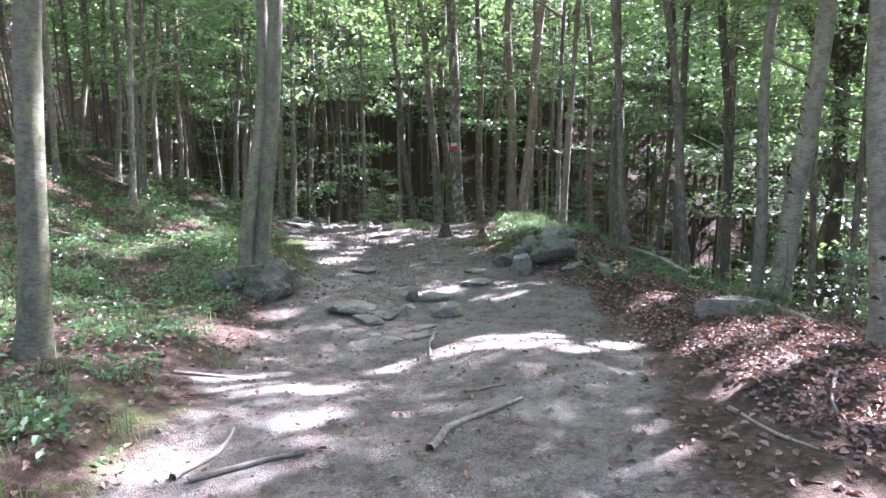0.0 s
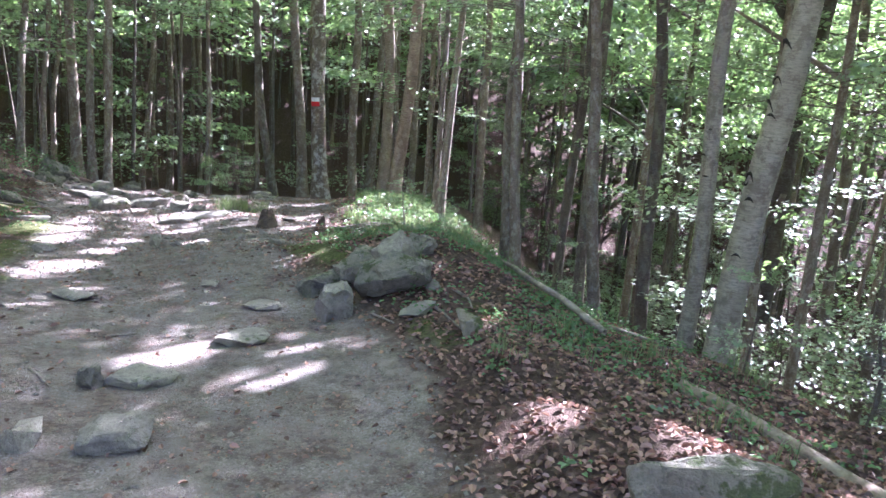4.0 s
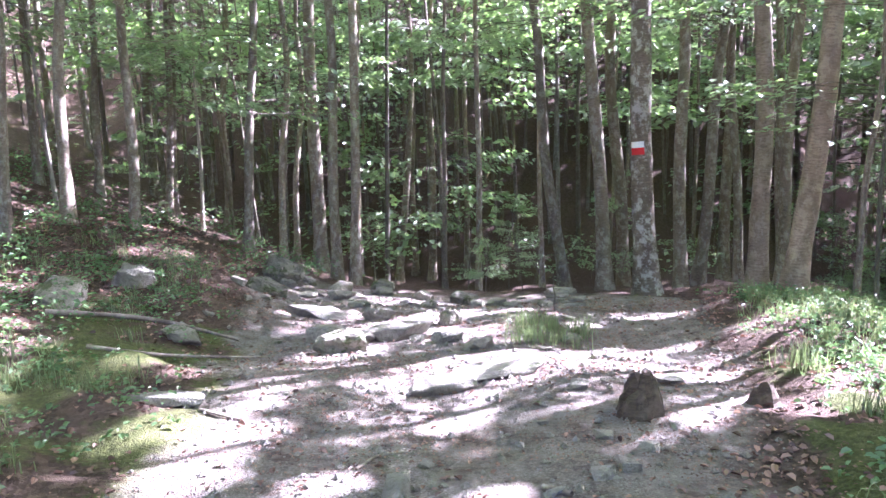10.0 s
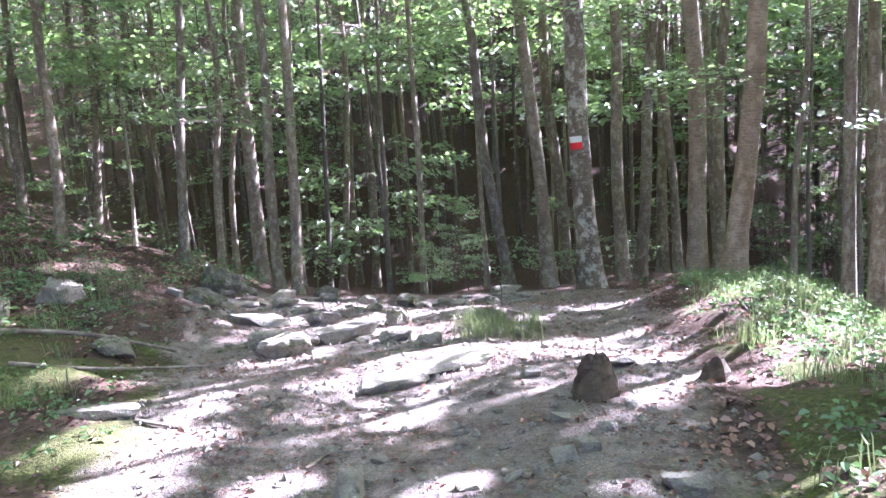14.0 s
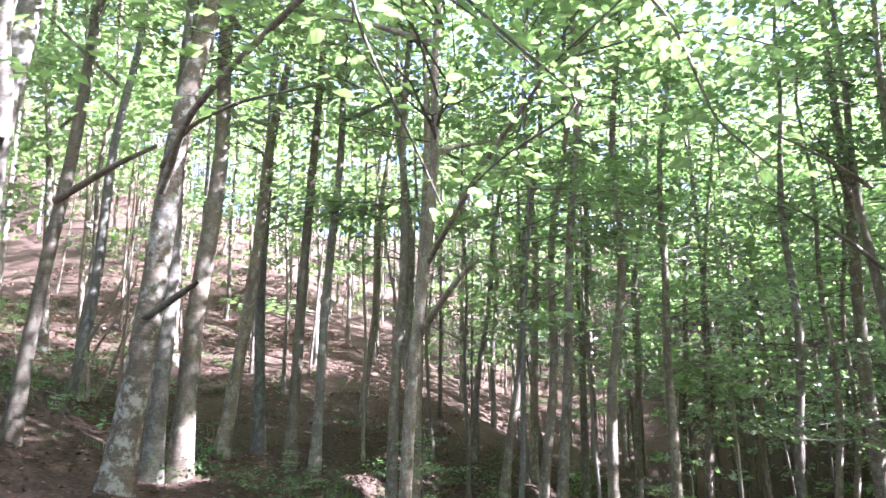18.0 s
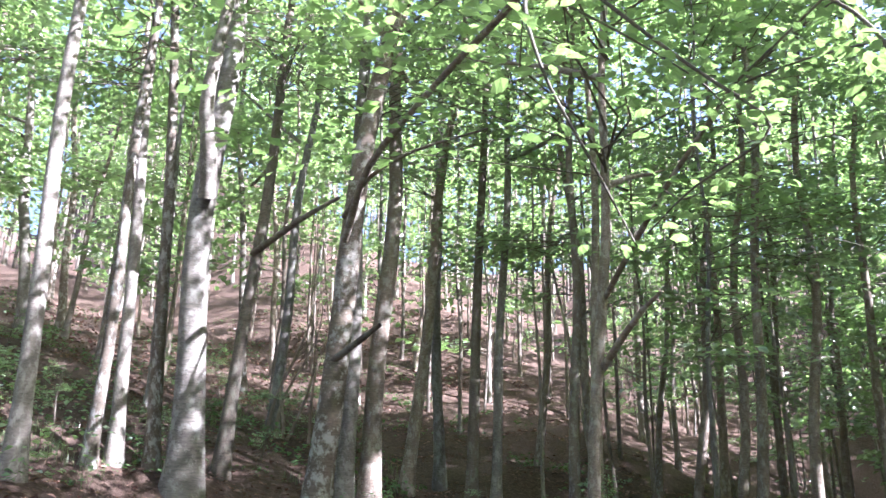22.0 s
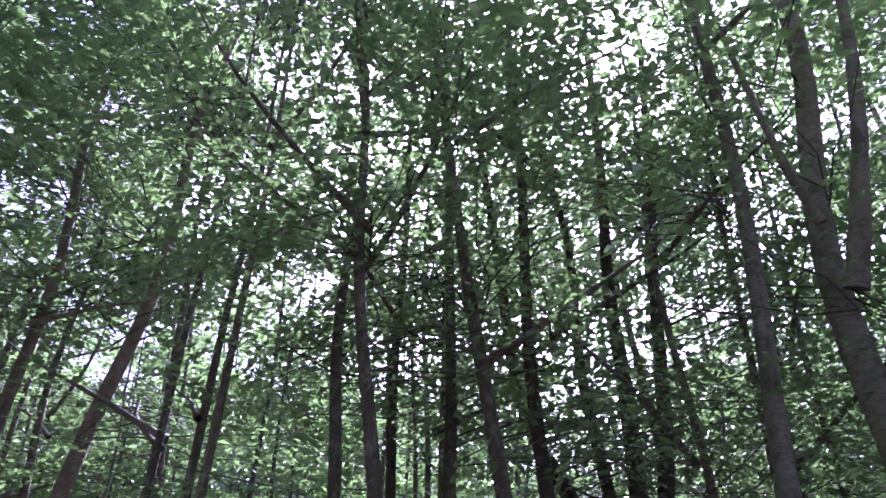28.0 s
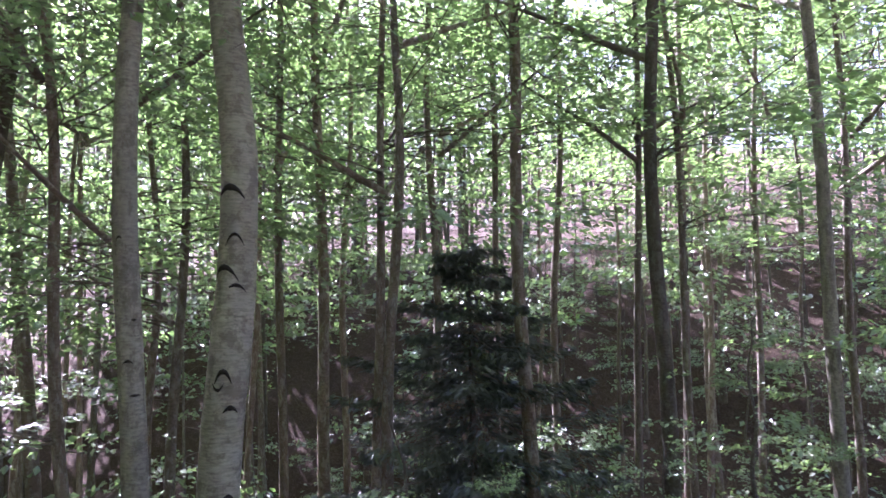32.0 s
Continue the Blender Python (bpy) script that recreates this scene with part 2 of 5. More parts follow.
def path_left(y):
    return np.interp(y, (-10, 0, 5.5, 9.5, 13, 17), (-3.6, -3.6, -3.4, -4.0, -5.3, -6.3))


def path_right(y):
    return np.interp(y, (-10, -2.5, 0, 2, 4, 5.5, 7.4, 9.5, 12.2, 14, 18), (-0.8, -0.6, 0.1, 0.35, 0.35, -0.2, -0.9, -0.3, 0, 0.2, 0.6))


def land(x, y):
    """The lie of the land: a trail that falls gently ahead, a hillside to one hand, a ravine to the other."""
    x, y = np.asarray(x, float), np.asarray(y, float)

    def prof(q):
        return np.interp(q, (-60, -20, -8, -6, -3, 0, 2.5, 5, 8, 11, 14, 18, 22, 25, 28, 32, 38, 50, 70, 120, 300), (6, 3.4, 2.2, 1.98, 1.62, 1.27, 1.0, 0.9, 0.72, 0.42, 0.12, -0.5, -1.4, -1.9, -1.8, -0.3, 3.4, 10.5, 18, 28, 50))

    z = (prof(y - 0.8) + prof(y) + prof(y + 0.8)) / 3
    e = np.maximum(np.interp(y, (-8, 0, 5, 12, 16, 24, 40), (-4.2, -4.0, -4.2, -4.4, -3.2, -4, -8)) - x, 0)
    z = z + np.where(e < 3, 0.05 * e * e, 0.45 + 0.30 * (e - 3)) * np.interp(y, (-60, 20, 45), (1, 1, 0.45))
    z = z + 0.24 * np.maximum(-9.5 - x, 0) * np.clip((y - 10) / 12, 0, 1) * np.interp(y, (30, 60), (1, 0.3))
    e = np.maximum(x - np.interp(y, (-8, 0, 5, 9, 12, 16, 22), (1.2, 1.7, 1.4, 1.0, 1.3, 2.2, 4)), 0)
    d = np.minimum((0.12 * e + 0.045 * e * e) * np.interp(y, (2.5, 8), (1, 2.2)), 0.8 * e)
    d = np.where(e > 7, np.maximum(0.12 * 7 + 0.045 * 49 + 0.3 * (e - 7), 5.2 * np.clip((y - 2.5) / 5.5, 0, 1)), d)
    z = z - np.minimum(d, 5.2) + 0.62 * np.maximum(e - 14, 0) - 0.44 * np.maximum(e - 25, 0)
    z = z + 0.28 * np.exp(-((x - 0.75) ** 2 / 0.8 + (y - 6.5) ** 2 / 1.6))
    z = z + np.interp(y, (5, 8), (0.32, 0.16)) / (1 + np.exp(np.clip((x - path_left(y) + 0.35) / 0.18, -40, 40))) + 0.14 / (1 + np.exp(np.clip(-(x - path_right(y) - 0.3) / 0.15, -40, 40)))
    return z


def trodden(x, y):
    wob = waves(x, y, 1.3, 5) * 0.18
    s = np.minimum((x - path_left(y)) / 0.5, (path_right(y) - x) / 0.5) + wob * 2
    return np.clip(0.5 + 0.5 * s, 0, 1) * np.clip((19 - y) / 3, 0, 1)


def mossy(x, y):
    """Where moss covers the soil: the edges of both banks, in patches."""
    edge_l, edge_r = path_left(y) - x, x - path_right(y)
    bank = np.exp(-(np.maximum(edge_l - 0.5, 0) / 1.6) ** 2) * (edge_l > -0.3) * np.clip((15 - y) / 4, 0, 1)
    left = bank * np.clip((y - 1.5) / 4, 0.4, 1) * (0.62 + 0.45 * waves(x, y, 1.7, 9))
    right = np.exp(-((edge_r - 0.5) / 0.65) ** 2) * (0.62 + 0.45 * waves(x, y, 0.9, 6)) * np.clip(1 - abs(y - 8) / 7, 0, 1)
    return np.clip(left + right + 0.22 * waves(x, y, 2.2, 8) * (abs(x + 4) < 9), 0, 1)


def ground_z(x, y):
    on = trodden(x, y)
    far = np.clip((np.hypot(x + 1.5, y - 5) - 14) / 20, 0, 1)
    return land(x, y) + waves(x, y, 0.9, 1) * 0.03 * (1.2 - 0.95 * on) + waves(x, y, 0.35, 2) * 0.012 * (1.15 - on) + waves(x, y, 3.5, 3) * (0.07 + 0.2 * far) + waves(x, y, 1.7, 4) * 0.13 * np.clip((-6.5 - x) / 3, 0, 1)


def gz(x, y):
    return float(ground_z(x, y))


def steps(lo, hi, fine, reach):
    mid = np.arange(lo, hi + fine / 2, fine)
    outw = fine * np.cumsum(1.14 ** np.arange(1, 200))
    outw = outw[outw < reach]
    return np.concatenate([lo - outw[::-1], mid, hi + outw])


def mesh_from(name, verts, faces, attrs=(), smooth=False):
    me = bpy.data.meshes.new(name)
    verts, faces = np.asarray(verts, np.float32), np.asarray(faces, np.int32)
    k = faces.shape[1]
    me.vertices.add(len(verts))
    me.vertices.foreach_set("co", verts.ravel())
    me.loops.add(faces.size)
    me.loops.foreach_set("vertex_index", faces.ravel())
    me.polygons.add(len(faces))
    me.polygons.foreach_set("loop_start", np.arange(len(faces), dtype=np.int32) * k)
    me.polygons.foreach_set("use_smooth", np.full(len(faces), smooth))
    for an, values in attrs:
        me.attributes.new(an, "FLOAT", "POINT").data.foreach_set("value", np.asarray(values, np.float32))
    me.update(calc_edges=True)
    me.validate()
    return me


xs, ys = steps(-6.5, 4.5, 0.1, 400), steps(-8, 17, 0.1, 400)
X, Y = np.meshgrid(xs, ys)
nx, ny = len(xs), len(ys)
idx = np.arange(nx * ny).reshape(ny, nx)
faces = np.stack([idx[:-1, :-1], idx[:-1, 1:], idx[1:, 1:], idx[1:, :-1]], -1).reshape(-1, 4)
TR = trodden(X, Y)
MO = mossy(X, Y)
me = mesh_from("ground", np.stack([X, Y, ground_z(X, Y)], -1).reshape(-1, 3), faces, (("trodden", TR.ravel()), ("mossy", MO.ravel())), True)
me.materials.append(SOIL)
ground = tagged(new("ground", me), "forest floor of grey trodden dirt, leaf litter and moss", "ground", kind="structure")


# ---- trees ----
def part(name, me, material, parent, label=""):
    ob = new(name, me)
    if material and not me.materials:
        me.materials.append(material)
    ob.parent = parent
    if label:
        ob["label"] = label
    return ob


def tube(points, radii, sides, seed=0, rough=0.0):
    """A tapering tube along points, as vertices and quads."""
    rng = np.random.RandomState(seed)
    pts = np.asarray(points, float)
    tang = np.gradient(pts, axis=0)
    tang /= np.linalg.norm(tang, axis=1)[:, None] + 1e-9
    ref = np.array([1.0, 0.13, 0.05]) if abs(tang[:, 0]).mean() < 0.8 else np.array([0.0, 1.0, 0.1])
    a = np.cross(tang, ref)
    a /= np.linalg.norm(a, axis=1)[:, None]
    b = np.cross(tang, a)
    ang = np.arange(sides) * 2 * np.pi / sides
    rr = np.asarray(radii)[:, None] * (1 + rough * rng.uniform(-1, 1, (len(pts), sides)))
    v = pts[:, None] + rr[..., None] * (np.cos(ang)[None, :, None] * a[:, None] + np.sin(ang)[None, :, None] * b[:, None])
    i = np.arange(len(pts) - 1)[:, None] * sides
    j, k = np.arange(sides)[None], (np.arange(sides)[None] + 1) % sides
    f = np.stack([i + j, i + k, i + sides + k, i + sides + j], -1).reshape(-1, 4)
    return v.reshape(-1, 3), f


def joined(pieces):
    vs, fs, n = [], [], 0
    for v, f in pieces:
        vs.append(v)
        fs.append(np.asarray(f) + n)
        n += len(v)
    return np.concatenate(vs), np.concatenate(fs)


def leaves(centres, normals, along, length, width):
    """A folded four-cornered blade for each centre."""
    side = np.cross(normals, along)
    side /= np.linalg.norm(side, axis=1)[:, None] + 1e-9
    L, W = np.broadcast_to(length, len(centres))[:, None], np.broadcast_to(width, len(centres))[:, None]
    v = np.stack([centres - along * L / 2, centres + side * W / 2 + normals * W * 0.12, centres + along * L / 2 - normals * L * 0.1, centres - side * W / 2 + normals * W * 0.12], 1).reshape(-1, 3)
    f = np.arange(len(centres) * 4).reshape(-1, 4)
    return v, f


def oval_leaves(centres, normals, along, length, width):
    """A rounded leaf folded along its midrib for each centre."""
    side = np.cross(normals, along)
    side /= np.linalg.norm(side, axis=1)[:, None] + 1e-9
    L, W = np.broadcast_to(length, len(centres))[:, None], np.broadcast_to(width, len(centres))[:, None]
    ring = ((-0.5, 0), (-0.22, 0.46), (0.2, 0.4), (0.5, 0), (0.2, -0.4), (-0.22, -0.46))
    v = np.stack([centres + along * L * a + side * W * b + normals * (W * 0.5 * abs(b) - L * 0.35 * a * a) for a, b in ring], 1).reshape(-1, 3)
    i = np.arange(len(centres))[:, None] * 6
    return v, np.concatenate([i + np.array([[0, 3, 2, 1]]), i + np.array([[0, 5, 4, 3]])])


def spray_points(rng, origin, az, length, n, tilt, spread=0.45):
    """Leaf places on one flat, layered beech spray."""
    d = np.array([math.cos(az), math.sin(az), tilt])
    s = np.array([-math.sin(az), math.cos(az), 0])
    u = rng.uniform(0.15, 1, n) ** 0.8
    w = rng.uniform(-1, 1, n) * spread * np.sin(np.pi * np.clip(u * 0.85 + 0.12, 0, 1)) * length
    c = origin + d * (u * length)[:, None] + s * w[:, None]
    c[:, 2] += rng.normal(0, 0.05, n) - 0.12 * length * u**2
    al = d * 0.6 + s * np.sign(w)[:, None] * rng.uniform(0.2, 1.2, n)[:, None]
    al[:, 2] -= rng.uniform(-0.2, 0.7, n)
    al /= np.linalg.norm(al, axis=1)[:, None]
    nm = np.stack([rng.normal(0, 0.5, n), rng.normal(0, 0.5, n), np.ones(n)], 1)
    nm -= al * (nm * al).sum(1)[:, None]
    nm /= np.linalg.norm(nm, axis=1)[:, None]
    return c, nm, al


def crown_mesh(name, seed, low, high, reach, sprays, per, size, material, grow=1.0):
    """Layered sprays of leaves round an upright axis, each on its own twig."""
    rng = np.random.RandomState(seed)
    C, N, A, twigs = [], [], [], []
    for i in range(sprays):
        if i % 4 == 0:
            tier, way = low + (high - low) * rng.uniform(0, 1) ** 0.85, rng.uniform(0, 6.283)
        h = tier + rng.normal(0, 0.16)
        rel = min(max((h - low) / (high - low), 0), 1)
        L = reach * (0.45 + 0.55 * math.sin(math.pi * min(0.25 + 0.72 * rel, 1))) * rng.uniform(0.6, 1.25)
        az, tilt = way + rng.normal(0, 0.35), rng.uniform(-0.05, 0.35) + 0.5 * max(rel - 0.6, 0)
        o = np.array([0, 0, h])
        start = rng.uniform(0.0, 0.35) * L
        c, nm, al = spray_points(rng, o + np.array([math.cos(az), math.sin(az), tilt]) * start, az, L, int(per * rng.uniform(0.6, 1.4)), tilt)
        C.append(c), N.append(nm), A.append(al)
        u = np.linspace(0, 1, 5 if size < 0.16 else 3)
        p = o + np.array([math.cos(az), math.sin(az), tilt]) * (u * (start + 0.75 * L))[:, None]
        p[:, 2] -= 0.1 * L * u**2
        p[1:, :2] += rng.normal(0, 0.09, (len(u) - 1, 2))
        p[1:, 2] += rng.normal(0, 0.05, len(u) - 1)
        twigs.append(tube(p, 0.011 * (1.1 - u), 3))
    C, N, A = map(np.concatenate, (C, N, A))
    sc = rng.uniform(0.7, 1.25, len(C)) * (1 + (grow - 1) * np.clip((C[:, 2] - low) / (high - low), 0, 1))
    lv, lf = leaves(C, N, A, size * sc, size * 0.66 * sc)
    tv, tf = joined(twigs)
    me = crown_from(name, lv, tv, tf, material)
    KEPT[me.name] = (lv, tv, tf, material)
    return me


KEPT = {}


def crown_from(name, lv, tv, tf, material):
    lf = np.arange(len(lv)).reshape(-1, 4)
    me = mesh_from(name, np.concatenate([lv, tv]), np.concatenate([lf, tf + len(lv)]))
    me.materials.append(material)
    me.materials.append(BARK["dark"])
    me.polygons.foreach_set("material_index", np.r_[np.zeros(len(lf), np.int32), np.ones(len(tf), np.int32)])
    return me


def trunk_mesh(seed, sides, rings, wobble=0.35):
    """A trunk 15 m high and 0.15 m in radius at the foot, to be scaled."""
    rng = np.random.RandomState(seed)
    h = 15 * np.linspace(0, 1, rings) ** 1.25
    a, p = rng.uniform(0, 6.28, 2), rng.uniform(0, 6.28, 2)
    off = wobble * (0.5 * np.sin(h * 0.42 + p[0]) - 0.5 * np.sin(p[0]))[:, None] * [math.cos(a[0]), math.sin(a[0])]
    off = off + wobble * 0.42 * (np.sin(h * 1.1 + p[1]) - np.sin(p[1]))[:, None] * [math.cos(a[1]), math.sin(a[1])]
    pts = np.column_stack([off * (h / 15)[:, None] ** 0.5, h])
    r = 0.15 * (1 - 0.72 * h / 15 + 0.75 * np.exp(-h / 0.22))
    pts[0, 2] = -0.35
    return mesh_from("trunk", *tube(pts, r, sides, seed, 0.05), smooth=True)


TRUNKS = [trunk_mesh(s, 12, 26) for s in range(6)]
THIN_TRUNKS = [trunk_mesh(20 + s, 7, 16, 0.5) for s in range(6)]
CROWNS = [crown_mesh("crown", 40 + s, 5.0, 15.5, 3.0, 46, 52, 0.12, LEAF, 1.6) for s in range(6)]
CROWNS_OFF = [crown_mesh("crown", 50 + s, 4.5, 15.5, 3.2, 33, 37, 0.245, LEAF) for s in range(6)]
LOW_CROWNS = [crown_mesh("crown", 60 + s, 2.4, 11.5, 2.2, 40, 50, 0.115, LEAF, 1.3) for s in range(6)]
LOW_OFF = [crown_mesh("crown", 70 + s, 1.6, 11.5, 2.4, 29, 33, 0.21, LEAF) for s in range(6)]
CROWNS_FAR = [crown_mesh("crown", 120 + s, 4.5, 15.5, 3.3, 26, 31, 0.325, LEAF) for s in range(4)]
BUSHES = [crown_mesh("crown", 90 + s, 0.5, 5.5, 1.8, 26, 34, 0.15, LEAF) for s in range(4)]
FINE_CROWNS = [crown_mesh("crown", 130 + s, 4.6, 15.5, 3.0, 46, 84, 0.096, LEAF, 1.3) for s in range(4)]
# extra crowns for some trees, there mainly to keep the sun off the ground
HIGH_CROWNS = [crown_mesh("crown", 100 + s, 9.5, 15.0, 4.4, 46, 60, 0.165, LEAF) for s in range(3)]
SHADE_CROWNS = [crown_mesh("crown", 110 + s, 7.5, 14.0, 4.2, 26, 36, 0.34, LEAF) for s in range(3)]
BOUGHS = []
for s in range(5):
    rng = np.random.RandomState(80 + s)
    u = np.linspace(0, 1, 7)
    p = np.column_stack([u * 2.6, 0.15 * np.sin(u * 3 + s), 1.5 * u**1.3 + 0.1 * np.sin(u * 5)])
    BOUGHS.append(mesh_from("limb", *tube(p, 0.045 * (1.1 - u), 6, s, 0.08), smooth=True))

trunk_by_bark = {}


def trunk_of(meshes, i, bark):
    key = (id(meshes), i, bark)
    if key not in trunk_by_bark:
        me = meshes[i].copy()
        me.materials.append(BARK[bark])
        trunk_by_bark[key] = me
    return trunk_by_bark[key]


def bough_of(i, bark):
    key = ("bough", i, bark)
    if key not in trunk_by_bark:
        me = BOUGHS[i].copy()
        me.materials.append(BARK[bark])
        trunk_by_bark[key] = me
    return trunk_by_bark[key]


PLACED, POLES = [], []
tree_rng = random.Random(7)


def stand(name, x, y, lean, label, category, group, turn=None):
    e = new(name)
    up = Vector((lean[0], lean[1], 1)).normalized()
    q = Vector((0, 0, 1)).rotation_difference(up).to_matrix().to_4x4()
    e.matrix_basis = Matrix.Translation((x, y, gz(x, y))) @ q @ Matrix.Rotation(tree_rng.uniform(0, 6.28) if turn is None else turn, 4, "Z")
    PLACED.append((x, y))
    return tagged(e, label, category, group)


def off_trail(x, y):
    return math.hypot(x + 1.5, y - min(max(y, -4), 6))


def crown_for(x, y):
    far = 40 if y < -7 - 0.3 * abs(x + 1.5) else off_trail(x, y)
    if 3 < x < 12 and 0 < y < 13:
        return tree_rng.choice(FINE_CROWNS)
    return tree_rng.choice(CROWNS if far < 17 else CROWNS_OFF if far < 29 else CROWNS_FAR)


def beech(x, y, r, lean=(0, 0), h=15, bark="", crown=True, limbs=2, wide=1.0):
    e = stand("beech_tree", x, y, lean, f"{BARK_WORDS[bark]} beech trunk with high leafy crown on the forest floor", "tree", "beeches of the wood")
    t = part("trunk", trunk_of(TRUNKS, tree_rng.randrange(6), bark), None, e)
    r = 0.8 * r
    h += max(0.0, -0.5 - gz(x, y))
    t.scale = (r / 0.15, r / 0.15, h / 15)
    if crown:
        c = part("crown", crown_for(x, y), None, e, "sunlit green beech leaves in flat layers")
        c.rotation_euler = (0, 0, tree_rng.uniform(0, 6.28))
        # crowns spread wider here to shade the start of the trail
        wide = 1.35 if 5.5 < x < 11 and -7 < y < 4.5 else wide
        c.scale = (wide, wide, h / 15)
    for k in range(limbs):
        m = part("limb", bough_of(tree_rng.randrange(5), bark), None, e)
        m.location, m.rotation_euler = (0, 0, h * tree_rng.uniform(0.38, 0.75)), (0, 0, tree_rng.uniform(0, 6.28))
    return e


def sapling(x, y, r, h=5):
    """Undergrowth: a thin stem leafy from the ground up."""
    e = stand("beech_sapling", x, y, (tree_rng.gauss(0, 0.06), tree_rng.gauss(0, 0.06)), "low beech sapling with leafy sprays near the ground", "sapling", "saplings under the beeches")
    t = part("trunk", trunk_of(THIN_TRUNKS, tree_rng.randrange(6), "dark"), None, e)
    t.scale = (r / 0.15, r / 0.15, h / 15)
    c = part("crown", BUSHES[tree_rng.randrange(4)], None, e, "layered green leaves")
    c.scale = (h / 5.5, h / 5.5, h / 5.5)
    c.rotation_euler = (0, 0, tree_rng.uniform(0, 6.28))
    return e


def young(x, y, r, lean=(0, 0), h=11, bark="", crown=True):
    h += 0.7 * max(0.0, -0.5 - gz(x, y))
    if not crown and off_trail(x, y) > 15:
        z = gz(x, y)
        PLACED.append((x, y))
        bow = tree_rng.uniform(-0.25, 0.25)
        POLES.append(tube([(x, y, z - 0.3), (x + lean[0] * h * 0.4 + bow, y + lean[1] * h * 0.4 - bow, z + h * 0.4), (x + lean[0] * h + bow * 0.5, y + lean[1] * h, z + h)], [r * 1.1, r * 0.75, r * 0.2], 6))
        return None
    e = stand("young_beech", x, y, lean, "slender young beech with layered leafy sprays down low", "tree", "young beeches of the wood")
    t = part("trunk", trunk_of(THIN_TRUNKS, tree_rng.randrange(6), bark), None, e)
    t.scale = (r / 0.15, r / 0.15, h / 15)
    if crown:
        c = part("crown", (LOW_CROWNS if off_trail(x, y) < 17 else LOW_OFF)[tree_rng.randrange(6)], None, e, "layered light green beech leaves")
        c.scale = (1, 1, h / 11)
        c.rotation_euler = (0, 0, tree_rng.uniform(0, 6.28))
    else:
        e["label"] = "slender bare-stemmed young beech with short dead side branches"
        for _ in range(3):
            m = part("limb", bough_of(tree_rng.randrange(5), bark), None, e)
            m.location, m.rotation_euler = (0, 0, h * tree_rng.uniform(0.2, 0.8)), (0, 0, tree_rng.uniform(0, 6.28))
            m.scale = [tree_rng.uniform(0.3, 0.55)] * 3
    return e


# trees along the trail, on the hillside and over the ravine
beech(-4.82, -0.60, 0.134, (0.123, 0.058), 13, "mossy")
edge_tree = beech(2.01, -0.43, 0.19, (-0.082, 0.097), 14, "pale")
beech(-6.60, 20.13, 0.185, (0.011, 0.004), 16)
beech(-5.99, 19.26, 0.138, (0.020, 0.006), 15)
beech(-5.65, 19.34, 0.138, (0.049, 0.014), 15)
beech(-1.36, 21.83, 0.170, (-0.089, -0.000), 15)
beech(-0.47, 21.78, 0.209, (-0.051, 0.003), 16)
beech(0.14, 23.70, 0.205, (-0.047, 0.004), 16)
beech(1.01, 20.59, 0.172, (-0.007, 0.001), 15)
beech(1.52, 21.49, 0.170, (0.083, -0.017), 15)
beech(2.44, 23.31, 0.175, (0.032, -0.007), 15)
beech(2.55, 22.26, 0.138, (-0.043, 0.010), 14)
# wide: crowns of both warm beeches and mtree are spread to shade the hillside
beech(1.53, 16.81, 0.185, (-0.020, 0.005), 16, "warm", wide=1.6)
beech(2.58, 19.22, 0.138, (0.023, -0.007), 14)
beech(1.60, 15.34, 0.188, (0.072, -0.023), 16, "warm", wide=1.6)
beech(2.26, 13.45, 0.090, (0.016, -0.008), 13, crown=False)
beech(2.26, 12.87, 0.097, (0.036, -0.018), 13, crown=False)
beech(2.17, 12.34, 0.09, (0.029, -0.015), 14, crown=False)
young(2.30, 15.06, 0.047, (0.025, -0.010), 7)
young(-7.23, 17.81, 0.097, (0.080, 0.035), 11)
young(-7.35, 19.88, 0.086, (0.050, 0.019), 11)
young(-7.43, 20.90, 0.078, (0.076, 0.027), 10)
young(-9.89, 19.88, 0.085, (0.102, 0.056), 10)
young(-11.63, 22.38, 0.123, (0.070, 0.040), 11)
young(-8.43, 16.14, 0.090, (0.062, 0.038), 10)
young(-10.08, 23.06, 0.108, (0.064, 0.030), 11)
young(-5.82, 24.40, 0.108, (0.071, 0.015), 10)
young(-5.11, 25.51, 0.121, (0.070, 0.011), 11)
young(-5.75, 26.40, 0.102, (0.045, 0.008), 11)
beech(4.22, 8.97, 0.133, (-0.104, 0.043), 13)
beech(5.27, 9.38, 0.153, (-0.031, 0.015), 14, "dark")
beech(3.01, 9.75, 0.114, (-0.073, 0.022), 13)
beech(3.11, 10.76, 0.123, (-0.016, 0.005), 12)
beech(6.59, 8.36, 0.108, (-0.034, 0.023), 12)
beech(7.11, 7.99, 0.118, (0.005, -0.004), 12)
beech(8.47, 8.10, 0.115, (0.014, -0.012), 12)
beech(7.10, 5.19, 0.102, (0.031, -0.032), 12)
beech(7.56, 5.33, 0.096, (0.029, -0.031), 12)
young(9.46, 8.56, 0.086, (-0.006, 0.006), 10)
beech(9.49, 9.94, 0.157, (-0.063, 0.050), 13)
big_tree = beech(-11.28, 6.84, 0.235, (0.001, 0.004), 16, "grey")
mottled_tree = beech(-10.56, 8.19, 0.215, (0.019, 0.047), 16, "mottled")
beech(-11.62, 9.01, 0.154, (-0.001, -0.002), 15, "grey")
beech(-11.58, 9.37, 0.179, (0.014, 0.030), 15)
dark_tree = beech(-12.15, 7.48, 0.121, (0.014, 0.052), 15, "dark")
